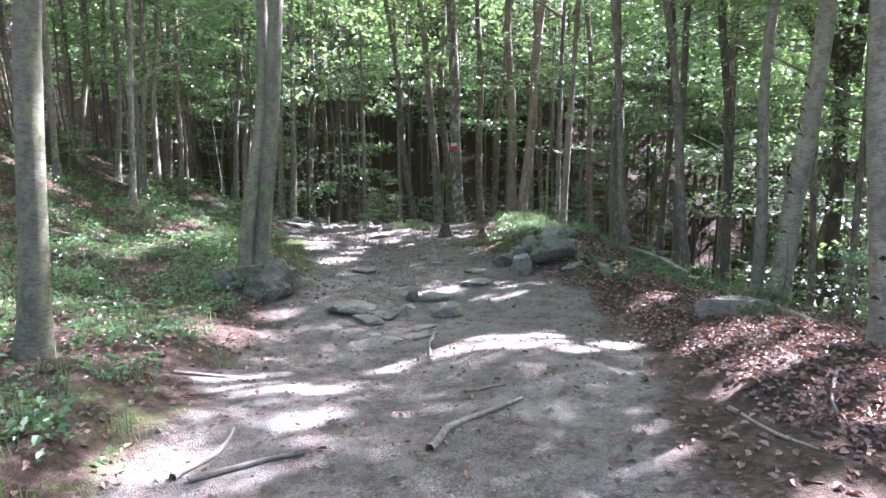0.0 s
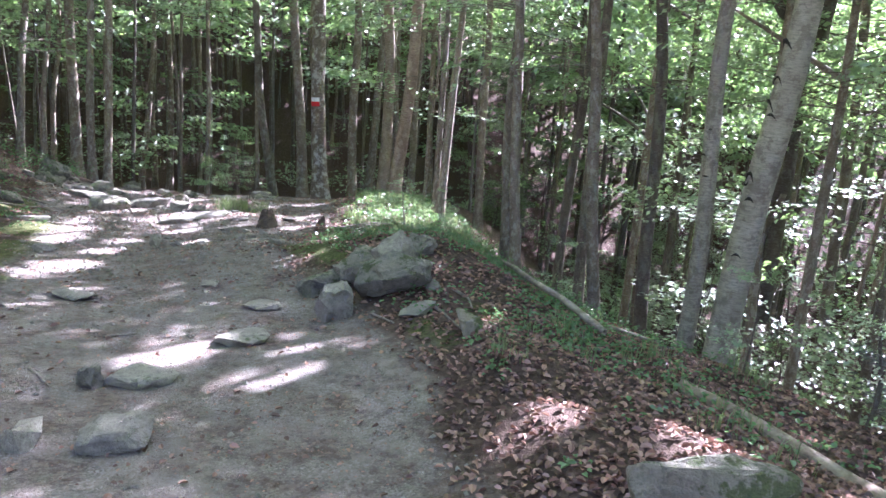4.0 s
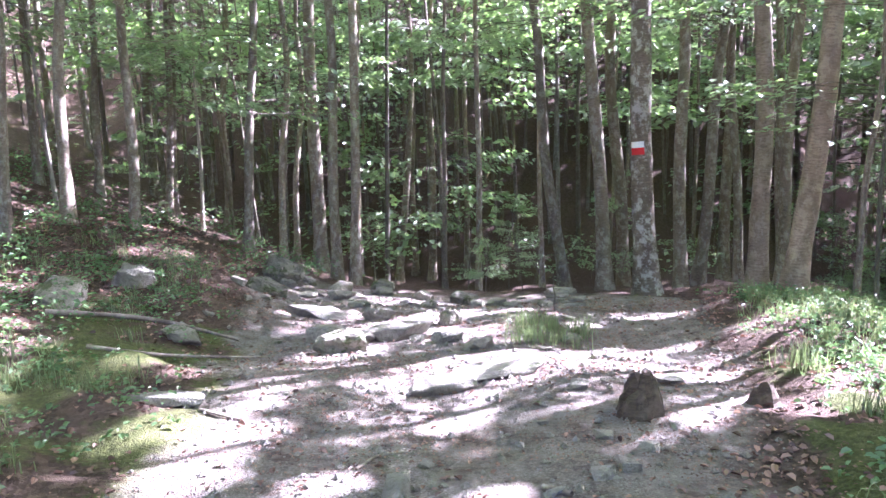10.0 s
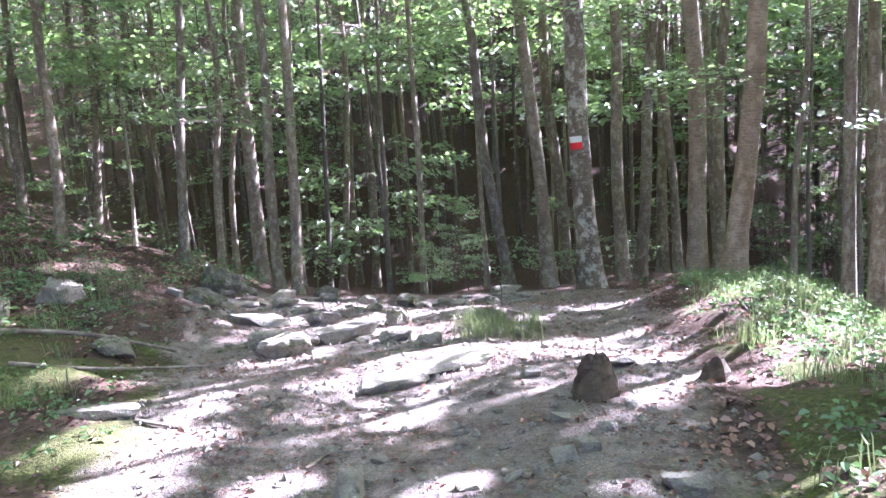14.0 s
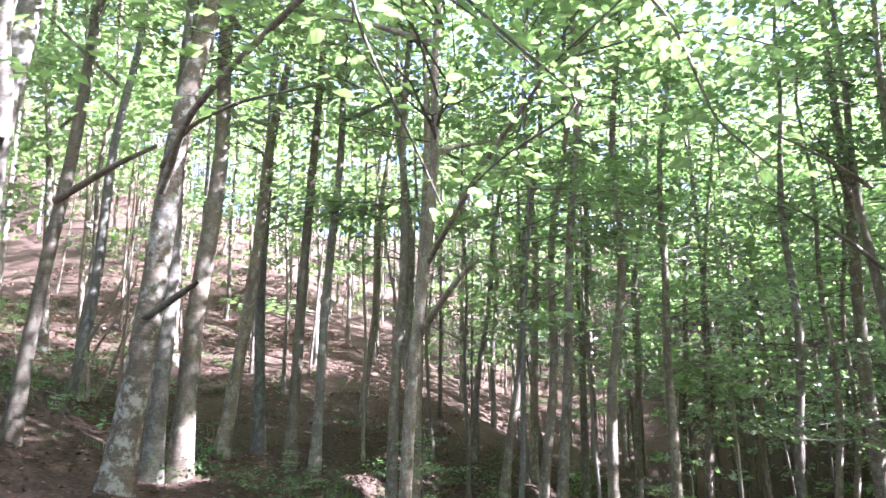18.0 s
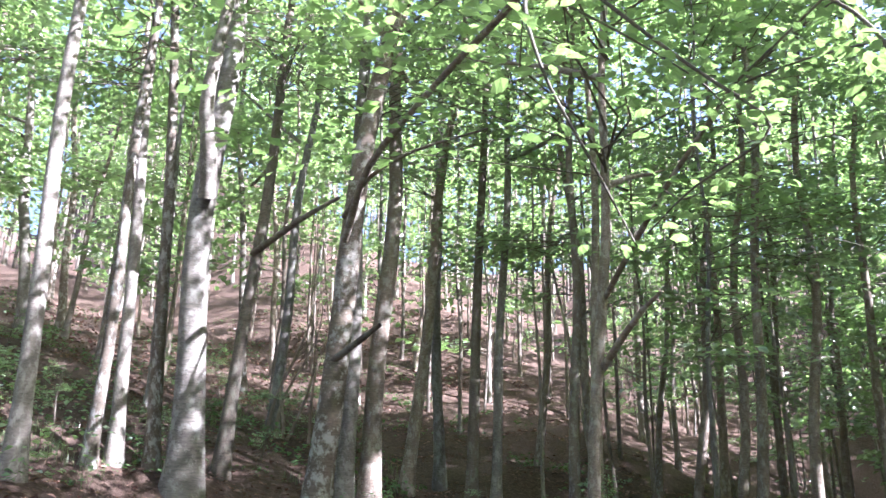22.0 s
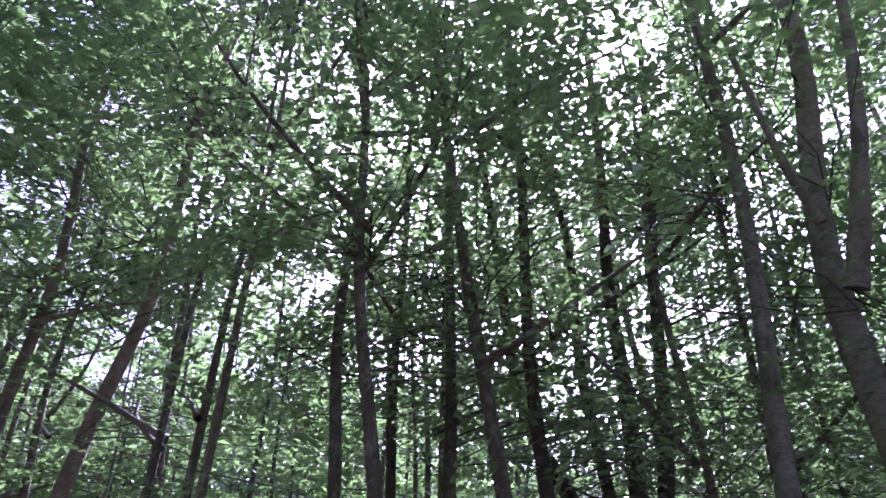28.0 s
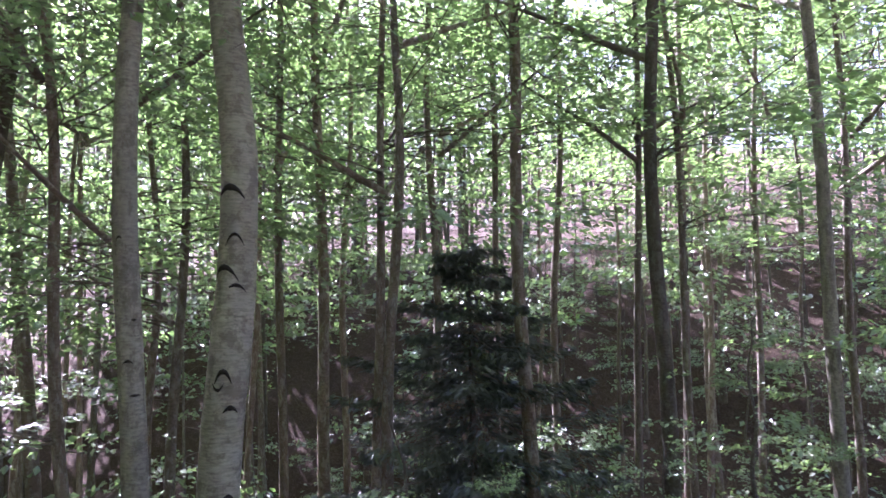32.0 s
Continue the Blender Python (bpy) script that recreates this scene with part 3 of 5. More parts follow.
beech(-11.67, 6.53, 0.106, (-0.011, -0.070), 14, "mottled")
beech(-11.70, 6.11, 0.106, (-0.006, -0.050), 14, "grey")
beech(-11.53, 5.82, 0.096, (-0.000, -0.002), 14, "mottled")
beech(-10.58, 5.07, 0.119, (-0.000, -0.042), 15, "grey")
beech(-17.74, 4.08, 0.174, (0.007, -0.101), 14)
beech(-16.75, 3.53, 0.138, (0.007, -0.073), 14)
beech(-17.67, 2.31, 0.235, (-0.002, 0.010), 14, "grey")
beech(-12.09, 11.34, 0.115, (0.019, 0.030), 14, "dark")
beech(-12.59, 10.47, 0.129, (0.042, 0.078), 14)
beech(-13.20, 11.43, 0.125, (-0.006, -0.011), 13, "grey")
beech(-11.88, 11.65, 0.102, (0.025, 0.036), 13, "grey")
near_tree = beech(-7.64, 9.80, 0.087, (0.052, 0.055), 11)
beech(-10.39, 11.96, 0.106, (0.022, 0.025), 12)
beech(-23.08, 4.91, 0.186, (0.001, -0.126), 13, "grey")
beech(-25.03, 5.86, 0.148, (-0.003, -0.067), 13, "mottled")
beech(-19.94, 9.76, 0.132, (-0.019, -0.071), 13, "mottled")
beech(-22.44, 11.28, 0.118, (-0.022, -0.074), 13)
young(-10.58, 14.54, 0.080, (0.082, 0.069), 11)
young(-9.50, 14.16, 0.083, (0.073, 0.055), 11)
young(-12.34, 15.60, 0.069, (0.103, 0.095), 9)
young(-13.84, 14.00, 0.081, (0.062, 0.080), 11)
young(-8.64, 13.52, 0.085, (0.036, 0.029), 12)
young(-8.68, 14.83, 0.092, (0.064, 0.044), 12)
young(-11.54, 16.45, 0.092, (0.023, 0.020), 12)
young(-10.77, 17.05, 0.081, (0.026, 0.020), 12)
beech(-10.18, 12.19, 0.110, (0.005, 0.006), 12)
young(-10.30, 20.90, 0.083, (0.038, 0.020), 11)
young(-10.54, 18.46, 0.086, (0.089, 0.058), 9)
beech(9.09, 6.65, 0.093, (0.000, -0.001), 14)
beech(10.19, 4.53, 0.102, (-0.001, -0.021), 14)
beech(7.67, 3.34, 0.124, (0.002, 0.012), 16)
beech(11.89, 2.32, 0.108, (-0.005, -0.025), 14)
beech(6.94, 1.87, 0.125, (0.004, 0.013), 15, "dark")
beech(10.04, 1.37, 0.092, (-0.004, -0.014), 13, "dark")
beech(11.48, 0.05, 0.097, (-0.003, -0.008), 14)
beech(13.43, -1.12, 0.098, (-0.011, -0.028), 14)
beech(10.89, -0.98, 0.086, (-0.015, -0.031), 13)
beech(6.58, 0.13, 0.110, (0.001, 0.001), 15, "pale")
beech(9.39, -1.79, 0.090, (-0.001, -0.001), 13)
beech(11.14, 5.98, 0.090, (0.001, -0.012), 12)
beech(10.47, 10.05, 0.070, (0.002, -0.005), 13)
beech(11.77, 11.93, 0.092, (0.021, -0.040), 13)
beech(11.08, 7.79, 0.090, (0.010, -0.043), 11)
beech(14.35, 5.38, 0.098, (0.001, -0.020), 12)
beech(9.98, 10.23, 0.070, (0.015, -0.034), 12)
beech(4.51, 10.54, 0.131, (-0.015, 0.016), 14, "dark")
beech(4.54, 11.87, 0.124, (0.019, -0.017), 14, "dark")
beech(7.37, 13.90, 0.090, (-0.021, 0.019), 12, "dark")


def forked(x, y, r, lean, h, bark, stems, label):
    """A tree whose stem parts: each stem is (height, azimuth, reach, top, radius share)."""
    e = stand("beech_tree", x, y, lean, label, "tree", "beeches of the wood", 0.0)
    t = part("trunk", trunk_of(TRUNKS, tree_rng.randrange(6), bark), None, e)
    t.scale = (r / 0.15, r / 0.15, h / 15)
    for fork, az, reach, top, share in stems:
        u = np.linspace(0, 1, 10)
        a = radians(az)
        bow = np.where(u < 1, 1 - (1 - u) ** 2.2, 1) * reach
        p = np.column_stack([np.cos(a) * bow, np.sin(a) * bow, fork + (top - fork) * u])
        me = mesh_from("stem", *tube(p, r * share * (1.0 - 0.7 * u), 10, int(az) % 50, 0.04), smooth=True)
        part("stem", me, BARK[bark], e)
    c = part("crown", crown_for(x, y), None, e, "sunlit green beech leaves in flat layers")
    c.scale = (1, 1, h / 15)
    return e


# pair of pale trunks at the edge of the ravine, and the many-stemmed tree behind
pale_mate = beech(4.62, 6.98, 0.15, (-0.01, 0.0), 15, "pale", limbs=1)
pale_tree = forked(4.73, 6.37, 0.2, (0.03, -0.02), 15, "pale", [], "pale grey beech with dark scars and a forked top")
many = forked(8.1, 10.4, 0.19, (0, 0), 6, "dark", [], "dark many-stemmed beech fanning out above the ravine")
twin = forked(-3.95, 3.55, 0.11, (0.12, 0.05), 14, "mossy", [], "mossy grey-brown beech with two joined stems beside a rock")
mtree = beech(-0.01, 17.8, 0.25, (-0.06, 0.0), 17, "mottled", wide=1.5)
beech(-3.3, 21.2, 0.09, (0.01, 0), 14, "", limbs=1)
beech(-1.9, 22.6, 0.08, (0, 0.01), 14, "", limbs=1)

# added beeches, several of them out of view, whose crowns shade the trail
for x, y, r in ((3.8, -3.2, 0.14), (5.2, -1.6, 0.12), (4.8, -5.8, 0.15), (7.4, -3.4, 0.13), (2.6, -7.5, 0.16), (-6.5, -5.5, 0.15), (-4.8, -9.5, 0.16), (9.0, 6.0, 0.12), (6.4, 12.6, 0.13), (8.8, 0.9, 0.08), (9.9, 3.4, 0.08), (-4.2, 26.5, 0.1)):
    beech(x, y, r, (0.02, 0.01), 15, "", limbs=1)

# crown spread wider than grown, to shade the hillside trunks
[o for o in near_tree.children if o.name.startswith('crown')][0].scale = (1.5, 1.5, 0.8)

# young growth and trees that fill the wood round about
fill = random.Random(11)
# stands of the hillside, the hollow ahead and the ravine
made = 0
for _ in range(6000):
    if made >= 245:
        break
    a, d = fill.uniform(0, 6.283), fill.uniform(8, 48)
    x, y = -1.5 + d * math.sin(a), 6 + d * math.cos(a)
    if -8 < x < 3.6 and -9 < y < 22:
        continue
    if d < 20 and fill.random() < 0.35:
        continue
    if y < -9 and y < 3 - 0.7 * max(x, 0) and fill.random() < 0.75:
        continue
    if -15 < x < -4 and y < 13:
        continue
    if 3 < x < 7.5 and 1 < y < 11:
        continue
    if min((x - px) ** 2 + (y - py) ** 2 for px, py in PLACED) < 1.5**2:
        continue
    if gz(x, y) < -1.2 and fill.random() < 0.3:
        sapling(x, y, fill.uniform(0.02, 0.04), fill.uniform(3, 6))
    elif fill.random() < (0.65 if x < 0 else 0.45):
        young(x, y, fill.uniform(0.04, 0.085), (fill.gauss(0, 0.04), fill.gauss(0, 0.04)), fill.uniform(8, 13), fill.choice(["", "", "dark", "pale", "grey"]))
    else:
        beech(x, y, fill.uniform(0.09, 0.16), (fill.gauss(0, 0.03), fill.gauss(0, 0.03)), fill.uniform(13, 18) - (3 if x > 20 else 0), fill.choice(["", "", "dark", "grey", "mottled"]), limbs=1)
    made += 1

# thin crowded trunks of the hollow ahead
for _ in range(130):
    x, y = fill.uniform(-14, 3.5), fill.uniform(20.5, 37)
    if min((x - px) ** 2 + (y - py) ** 2 for px, py in PLACED) > 1.1:
        young(x, y, fill.uniform(0.045, 0.08), (fill.gauss(0, 0.03), fill.gauss(0, 0.03)), fill.uniform(9, 13), fill.choice(["", "dark", "dark", "grey"]), crown=fill.random() < 0.4)
# beeches added on the sunward side to shade the hollow
for _ in range(12):
    x, y = fill.uniform(4, 16), fill.uniform(21, 36)
    if min((x - px) ** 2 + (y - py) ** 2 for px, py in PLACED) > 2:
        beech(x, y, fill.uniform(0.09, 0.13), (0, 0), fill.uniform(13, 16), "", limbs=1)

# undergrowth of the ravine
for _ in range(22):
    x, y = fill.uniform(5, 18), fill.uniform(-7, 13)
    if min((x - px) ** 2 + (y - py) ** 2 for px, py in PLACED) > 0.7:
        sapling(x, y, fill.uniform(0.02, 0.035), fill.uniform(2.5, 4.5))

# bushes of the ravine and the hollow, deep in the shade
for lo_x, hi_x, lo_y, hi_y, count, tall in ((9, 26, -8, 24, 36, 3.2), (-9, 9, 21, 30, 24, 2.2), (3.5, 9, 8, 22, 8, 1.8), (-24, -9, 18, 36, 25, 3.0)):
    for _ in range(count):
        x, y = fill.uniform(lo_x, hi_x), fill.uniform(lo_y, hi_y)
        if min((x - px) ** 2 + (y - py) ** 2 for px, py in PLACED) > 0.5:
            sapling(x, y, fill.uniform(0.015, 0.03), fill.uniform(0.6, 1.1) * tall)
# beeches of the slope beyond, towards the sun, added to shade the ravine
for _ in range(34):
    x, y = fill.uniform(8, 34), fill.uniform(14, 42)
    if min((x - px) ** 2 + (y - py) ** 2 for px, py in PLACED) > 1.5:
        beech(x, y, fill.uniform(0.08, 0.13), (0, 0), fill.uniform(10, 13), "", limbs=1, wide=1.25)

for _ in range(30):
    x, y = fill.uniform(23, 42), fill.uniform(4, 24)
    if min((x - px) ** 2 + (y - py) ** 2 for px, py in PLACED) > 1.5:
        beech(x, y, fill.uniform(0.08, 0.13), (0, 0), fill.uniform(10, 13), "", limbs=1, wide=1.3)
for x, y in ((8.6, 15.2), (10.4, 18.3), (12.6, 16.0), (9.6, 21.8), (13.2, 20.6), (7.4, 19.2), (15.6, 18.4), (11.6, 24.2), (14.6, 13.4), (7.0, 23.4), (17.4, 22.0), (12.0, 13.0)):
    beech(x, y, 0.12, (0.01, 0.02), 17, "dark", limbs=1, wide=1.15)
for x, y in ((-13.6, 21.4), (-6.6, 23.2), (-4.8, 29.0), (-11.2, 24.6), (-12.8, 28.2), (-9.4, 30.4), (-15.2, 25.2), (-16.4, 19.4)):
    beech(x, y, 0.11, (0.02, 0.0), 14, "", limbs=1, wide=1.15)
# tall beeches added behind the hollow to keep the sun out of it
for x, y in ((1.2, 33.6), (2.4, 38.2), (5.2, 37.4), (8.2, 36.8), (-0.6, 36.6), (10.8, 34.2), (0.4, 41.0), (6.8, 41.2)):
    beech(x, y, 0.12, (0.0, 0.0), 16, "dark", limbs=1)
# extra high crowns added to these trees to shade the trail and hillside
for e in [o for o in bpy.data.objects if o.name.startswith("beech_tree")]:
    x, y = e.matrix_basis.translation.xy
    if 0.8 < x < 3.2 and 12 < y < 21 or 4 < x < 9 and 12 < y < 20 and fill.random() < 0.2 or 6.5 < x < 7.2 and 7.9 < y < 8.4:
        c = part("crown", HIGH_CROWNS[fill.randrange(3)], None, e, "added high canopy of green beech leaves")
        c.rotation_euler = (0, 0, fill.uniform(0, 6.28))
# crowded young growth closing the view across the hollow
for _ in range(64):
    x, y = fill.uniform(-20, 9), fill.uniform(27, 44)
    if min((x - px) ** 2 + (y - py) ** 2 for px, py in PLACED) > 0.8:
        young(x, y, fill.uniform(0.04, 0.07), (0, 0), fill.uniform(8, 11), fill.choice(["", "dark", "dark"]))
# stands on the steep slopes across the ravine and the hollow
for lo_x, hi_x, lo_y, hi_y, count in ((17, 36, -14, 26, 75), (-24, 24, 33, 56, 80)):
    for _ in range(count):
        x, y = fill.uniform(lo_x, hi_x), fill.uniform(lo_y, hi_y)
        if min((x - px) ** 2 + (y - py) ** 2 for px, py in PLACED) > 1.2:
            if fill.random() < 0.6:
                young(x, y, fill.uniform(0.05, 0.09), (0, 0), fill.uniform(9, 12), fill.choice(["", "dark", "dark"]))
            else:
                beech(x, y, fill.uniform(0.09, 0.14), (0, 0), fill.uniform(13, 16), fill.choice(["", "dark"]), limbs=1)
# young wood up the hillside
for _ in range(110):
    x, y = fill.uniform(-42, -15), fill.uniform(-16, 17)
    if min((x - px) ** 2 + (y - py) ** 2 for px, py in PLACED) > 1.3:
        if fill.random() < 0.7:
            young(x, y, fill.uniform(0.04, 0.08), (fill.gauss(0, 0.04), fill.gauss(0, 0.04)), fill.uniform(7, 12), fill.choice(["", "dark", "grey"]))
        else:
            beech(x, y, fill.uniform(0.09, 0.14), (fill.gauss(0, 0.03), fill.gauss(0, 0.03)), fill.uniform(13, 16), fill.choice(["", "mottled", "grey"]), limbs=1)
# dense stand at the head of the hollow
for _ in range(34):
    x, y = fill.uniform(6, 17), fill.uniform(20, 32)
    if min((x - px) ** 2 + (y - py) ** 2 for px, py in PLACED) > 0.6:
        sapling(x, y, fill.uniform(0.02, 0.035), fill.uniform(2.5, 4.5))
for _ in range(36):
    x, y = fill.uniform(12.5, 20), fill.uniform(28, 40)
    if min((x - px) ** 2 + (y - py) ** 2 for px, py in PLACED) > 0.6:
        sapling(x, y, fill.uniform(0.02, 0.04), fill.uniform(3.0, 5.0))
# beeches with a second, added crown that keeps the sun off the slope
for x, y in ((16.2, 38.6), (19.8, 38.2), (22.5, 36.4), (24.5, 33.4), (14.2, 37.2), (21.0, 41.0), (25.5, 38.5), (14.5, 29.5), (17.0, 31.5), (19.5, 29.0), (21.5, 33.0), (15.5, 34.5), (18.5, 35.5), (12.5, 31.0)):
    e = beech(x, y, 0.12, (0, 0), 15, "dark", limbs=1)
    c = part("crown", SHADE_CROWNS[fill.randrange(3)], None, e, "added wide canopy of beech leaves that shades the slope")
    c.scale = (1, 1, 0.9)
# growth on the bare part of the slope across the ravine
for _ in range(46):
    x, y = fill.uniform(13, 28), fill.uniform(-15, 3)
    if min((x - px) ** 2 + (y - py) ** 2 for px, py in PLACED) > 0.7:
        if fill.random() < 0.55:
            sapling(x, y, fill.uniform(0.02, 0.035), fill.uniform(2.0, 4.0))
        else:
            young(x, y, fill.uniform(0.04, 0.08), (0, 0), fill.uniform(8, 11), fill.choice(["", "dark"]))
# more added high crowns, mostly out of view, shading trail, hillside and far slopes
over = [(mtree, 1.45, 1.05), (near_tree, 1.0, 1.0), (twin, 1.2, 1.0), (pale_mate, 0.9, 1.0)]
for e in [o for o in bpy.data.objects if o.name.startswith(("beech_tree", "young_beech"))]:
    x, y = e.matrix_basis.translation.xy
    if min(math.hypot(x - px, y - py) for px, py in ((-7.23, 17.81), (-5.65, 19.34))) < 0.05:
        over.append((e, 1.2, 0.95))
    elif y > 32 and -4 < x < 24 and fill.random() < 0.4 or 11 < x < 27 and 14 < y < 32 and fill.random() < 0.1:
        over.append((e, 1.1, 0.9))
for e, wide, tall in over:
    far = off_trail(*e.matrix_basis.translation.xy) > 20
    c = part("crown", (SHADE_CROWNS if far else HIGH_CROWNS)[fill.randrange(3)], None, e, "added high canopy of green beech leaves")
    c.scale = (wide, wide, tall)
# slender poles and low bushes of the hillside
for _ in range(190):
    x, y = fill.uniform(-29, -8), fill.uniform(12, 34)
    if min((x - px) ** 2 + (y - py) ** 2 for px, py in PLACED) > 0.5:
        young(x, y, fill.uniform(0.028, 0.05), (fill.gauss(0, 0.05), fill.gauss(0, 0.05)), fill.uniform(7, 10), fill.choice(["", "dark", "pale", "grey"]), crown=fill.random() < 0.2)
for _ in range(46):
    x, y = fill.uniform(-20, -8.5), fill.uniform(-1, 14)
    if min((x - px) ** 2 + (y - py) ** 2 for px, py in PLACED) > 0.5:
        sapling(x, y, 0.012, fill.uniform(0.6, 1.6))

# crowded bare stems
for v, f in POLES:
    base = v[:6].mean(0)
    me = mesh_from("bare_beech_stem", v - base, f, smooth=True)
    me.materials.append(BARK["dark"])
    e = new("bare_beech_stem", me)
    e.location = base
    tagged(e, "crowded slender bare beech stem in the shade of the wood", "tree", "bare stems of the wood")
# the wood farther off, past counting
rng = np.random.RandomState(5)
tv, C, N, A = [], [], [], []
for _ in range(900):
    a, d = rng.uniform(0, 6.283), 44 + 60 * rng.uniform(0, 1) ** 1.3
    x, y = -1.5 + d * math.sin(a), 6 + d * math.cos(a)
    if y < 0 and y < 3 - 0.7 * max(x, 0) and rng.uniform(0, 1) < 0.8:
        continue
    z, h = gz(x, y), rng.uniform(11, 19)
    r = rng.uniform(0.08, 0.2)
    tv.append(tube([(x, y, z - 0.5), (x + rng.normal(0, 0.3), y, z + h * 0.5), (x + rng.normal(0, 0.6), y, z + h)], [r, r * 0.7, r * 0.2], 5))
    n = 75
    hh = rng.uniform(0.12, 1.05, n)
    rad = 3.4 * np.sin(np.pi * np.clip(hh * 0.8 + 0.12, 0, 1)) * np.sqrt(rng.uniform(0, 1, n))
    aa = rng.uniform(0, 6.283, n)
    C.append(np.column_stack([x + rad * np.cos(aa), y + rad * np.sin(aa), z + hh * h]))
    al = np.column_stack([np.cos(aa), np.sin(aa), rng.normal(-0.15, 0.25, n)])
    nm = np.column_stack([rng.normal(0, 0.35, n), rng.normal(0, 0.35, n), np.ones(n)])
    nm -= al * ((nm * al).sum(1) / (al * al).sum(1))[:, None]
    A.append(al / np.linalg.norm(al, axis=1)[:, None]), N.append(nm / np.linalg.norm(nm, axis=1)[:, None])
me = mesh_from("far_trunks", *joined(tv), smooth=True)
me.materials.append(BARK["dark"])
far = tagged(new("far_wood", me), "distant beech wood of crowded dark trunks", "wood", kind="stuff")
C, N, A = map(np.concatenate, (C, N, A))
s = rng.uniform(0.35, 0.8, len(C))
me = mesh_from("far_leaves", *leaves(C, N, A, s, s * 0.6))
me.materials.append(LEAF_FAR)
tagged(new("far_foliage", me), "distant layered green beech foliage", "foliage", kind="stuff")


# ---- limbs that can be told apart ----
def limb(tree, points, r0, r1, bark, name="limb", sides=8, label=""):
    """A bough of a tree through points of the world."""
    inv = tree.matrix_basis.inverted()
    pts = np.array([inv @ Vector(p) for p in points])
    k = np.linspace(0, len(pts) - 1, (len(pts) - 1) * 4 + 1)
    fine = np.column_stack([np.interp(k, np.arange(len(pts)), pts[:, c]) for c in range(3)])
    for _ in range(2):
        fine[1:-1] = (fine[:-2] + 2 * fine[1:-1] + fine[2:]) / 4
    return part(name, mesh_from(name, *tube(fine, np.linspace(r0, r1, len(fine)), sides, 3, 0.06), smooth=True), BARK[bark], tree, label)


limb(many, [(8.18, 10.42, -1.2), (8.15, 10.42, 3.97), (7.8, 10.87, 4.62), (6.95, 11.4, 6.23), (6.61, 11.37, 7.06), (5.79, 10.95, 8.82), (5.0, 10.7, 11)], 0.17, 0.05, "dark", "stem")
limb(many, [(8.1, 10.46, 3.8), (7.79, 10.66, 5.28), (7.14, 10.57, 7.18), (6.59, 10.11, 8.58), (5.6, 10.1, 11)], 0.12, 0.04, "dark", "stem")
limb(many, [(8.13, 10.4, 3.8), (7.67, 10.11, 6.64), (7.07, 9.88, 8.09), (6.4, 9.35, 9.44), (5.8, 9.0, 12)], 0.15, 0.05, "dark", "stem")
limb(many, [(8.21, 10.25, 3.8), (8.05, 9.76, 6.14), (7.45, 9.34, 7.95), (6.97, 8.93, 9.0), (6.2, 8.3, 11.5)], 0.14, 0.05, "dark", "stem")
limb(pale_tree, [(4.9, 6.2, 5.9), (4.85, 6.05, 6.3), (4.73, 5.87, 6.81), (4.65, 5.7, 7.37), (4.6, 5.5, 8.5), (4.5, 5.2, 12)], 0.11, 0.04, "pale", "stem")
limb(pale_tree, [(4.85, 6.3, 6.6), (4.65, 6.42, 7.2), (4.5, 6.5, 8.0), (4.3, 6.7, 10)], 0.06, 0.02, "pale")
limb(twin, [(-4.12, 3.45, 1.0), (-4.02, 3.5, 2.0), (-3.78, 3.65, 3.3), (-3.72, 3.8, 4.4), (-3.8, 3.9, 6.5), (-3.9, 4.1, 11)], 0.11, 0.05, "mossy", "stem")
limb(big_tree, [(-11.0, 6.66, 6.2), (-10.74, 6.55, 6.76), (-10.55, 6.4, 7.27), (-10.3, 6.45, 8.2), (-10.1, 6.5, 9.02), (-9.9, 6.5, 12)], 0.12, 0.04, "grey", "stem")
limb(mottled_tree, [(-10.25, 8.25, 5.7), (-9.49, 8.15, 6.44), (-7.46, 8.12, 6.69), (-5.42, 7.56, 6.07), (-4.49, 6.9, 5.41), (-4.1, 6.5, 4.75)], 0.05, 0.01, "")
limb(mottled_tree, [(-10.2, 8.2, 6.0), (-9.53, 8.2, 6.32), (-8.84, 8.47, 6.46), (-8.02, 8.94, 6.5)], 0.035, 0.012, "dark")
limb(mottled_tree, [(-10.45, 8.28, 4.22), (-9.96, 8.44, 4.43), (-9.67, 8.52, 4.55)], 0.05, 0.03, "dark")
limb(dark_tree, [(-11.75, 7.5, 5.8), (-10.88, 7.89, 6.15), (-10.28, 8.14, 6.28)], 0.05, 0.025, "dark")
limb(near_tree, [(-7.5, 9.92, 3.85), (-6.77, 9.74, 4.27), (-6.46, 9.71, 4.4)], 0.04, 0.015, "")
limb(near_tree, [(-7.4, 9.95, 4.6), (-6.0, 9.36, 5.15), (-5.24, 9.12, 5.43), (-4.98, 8.99, 5.49)], 0.03, 0.01, "")


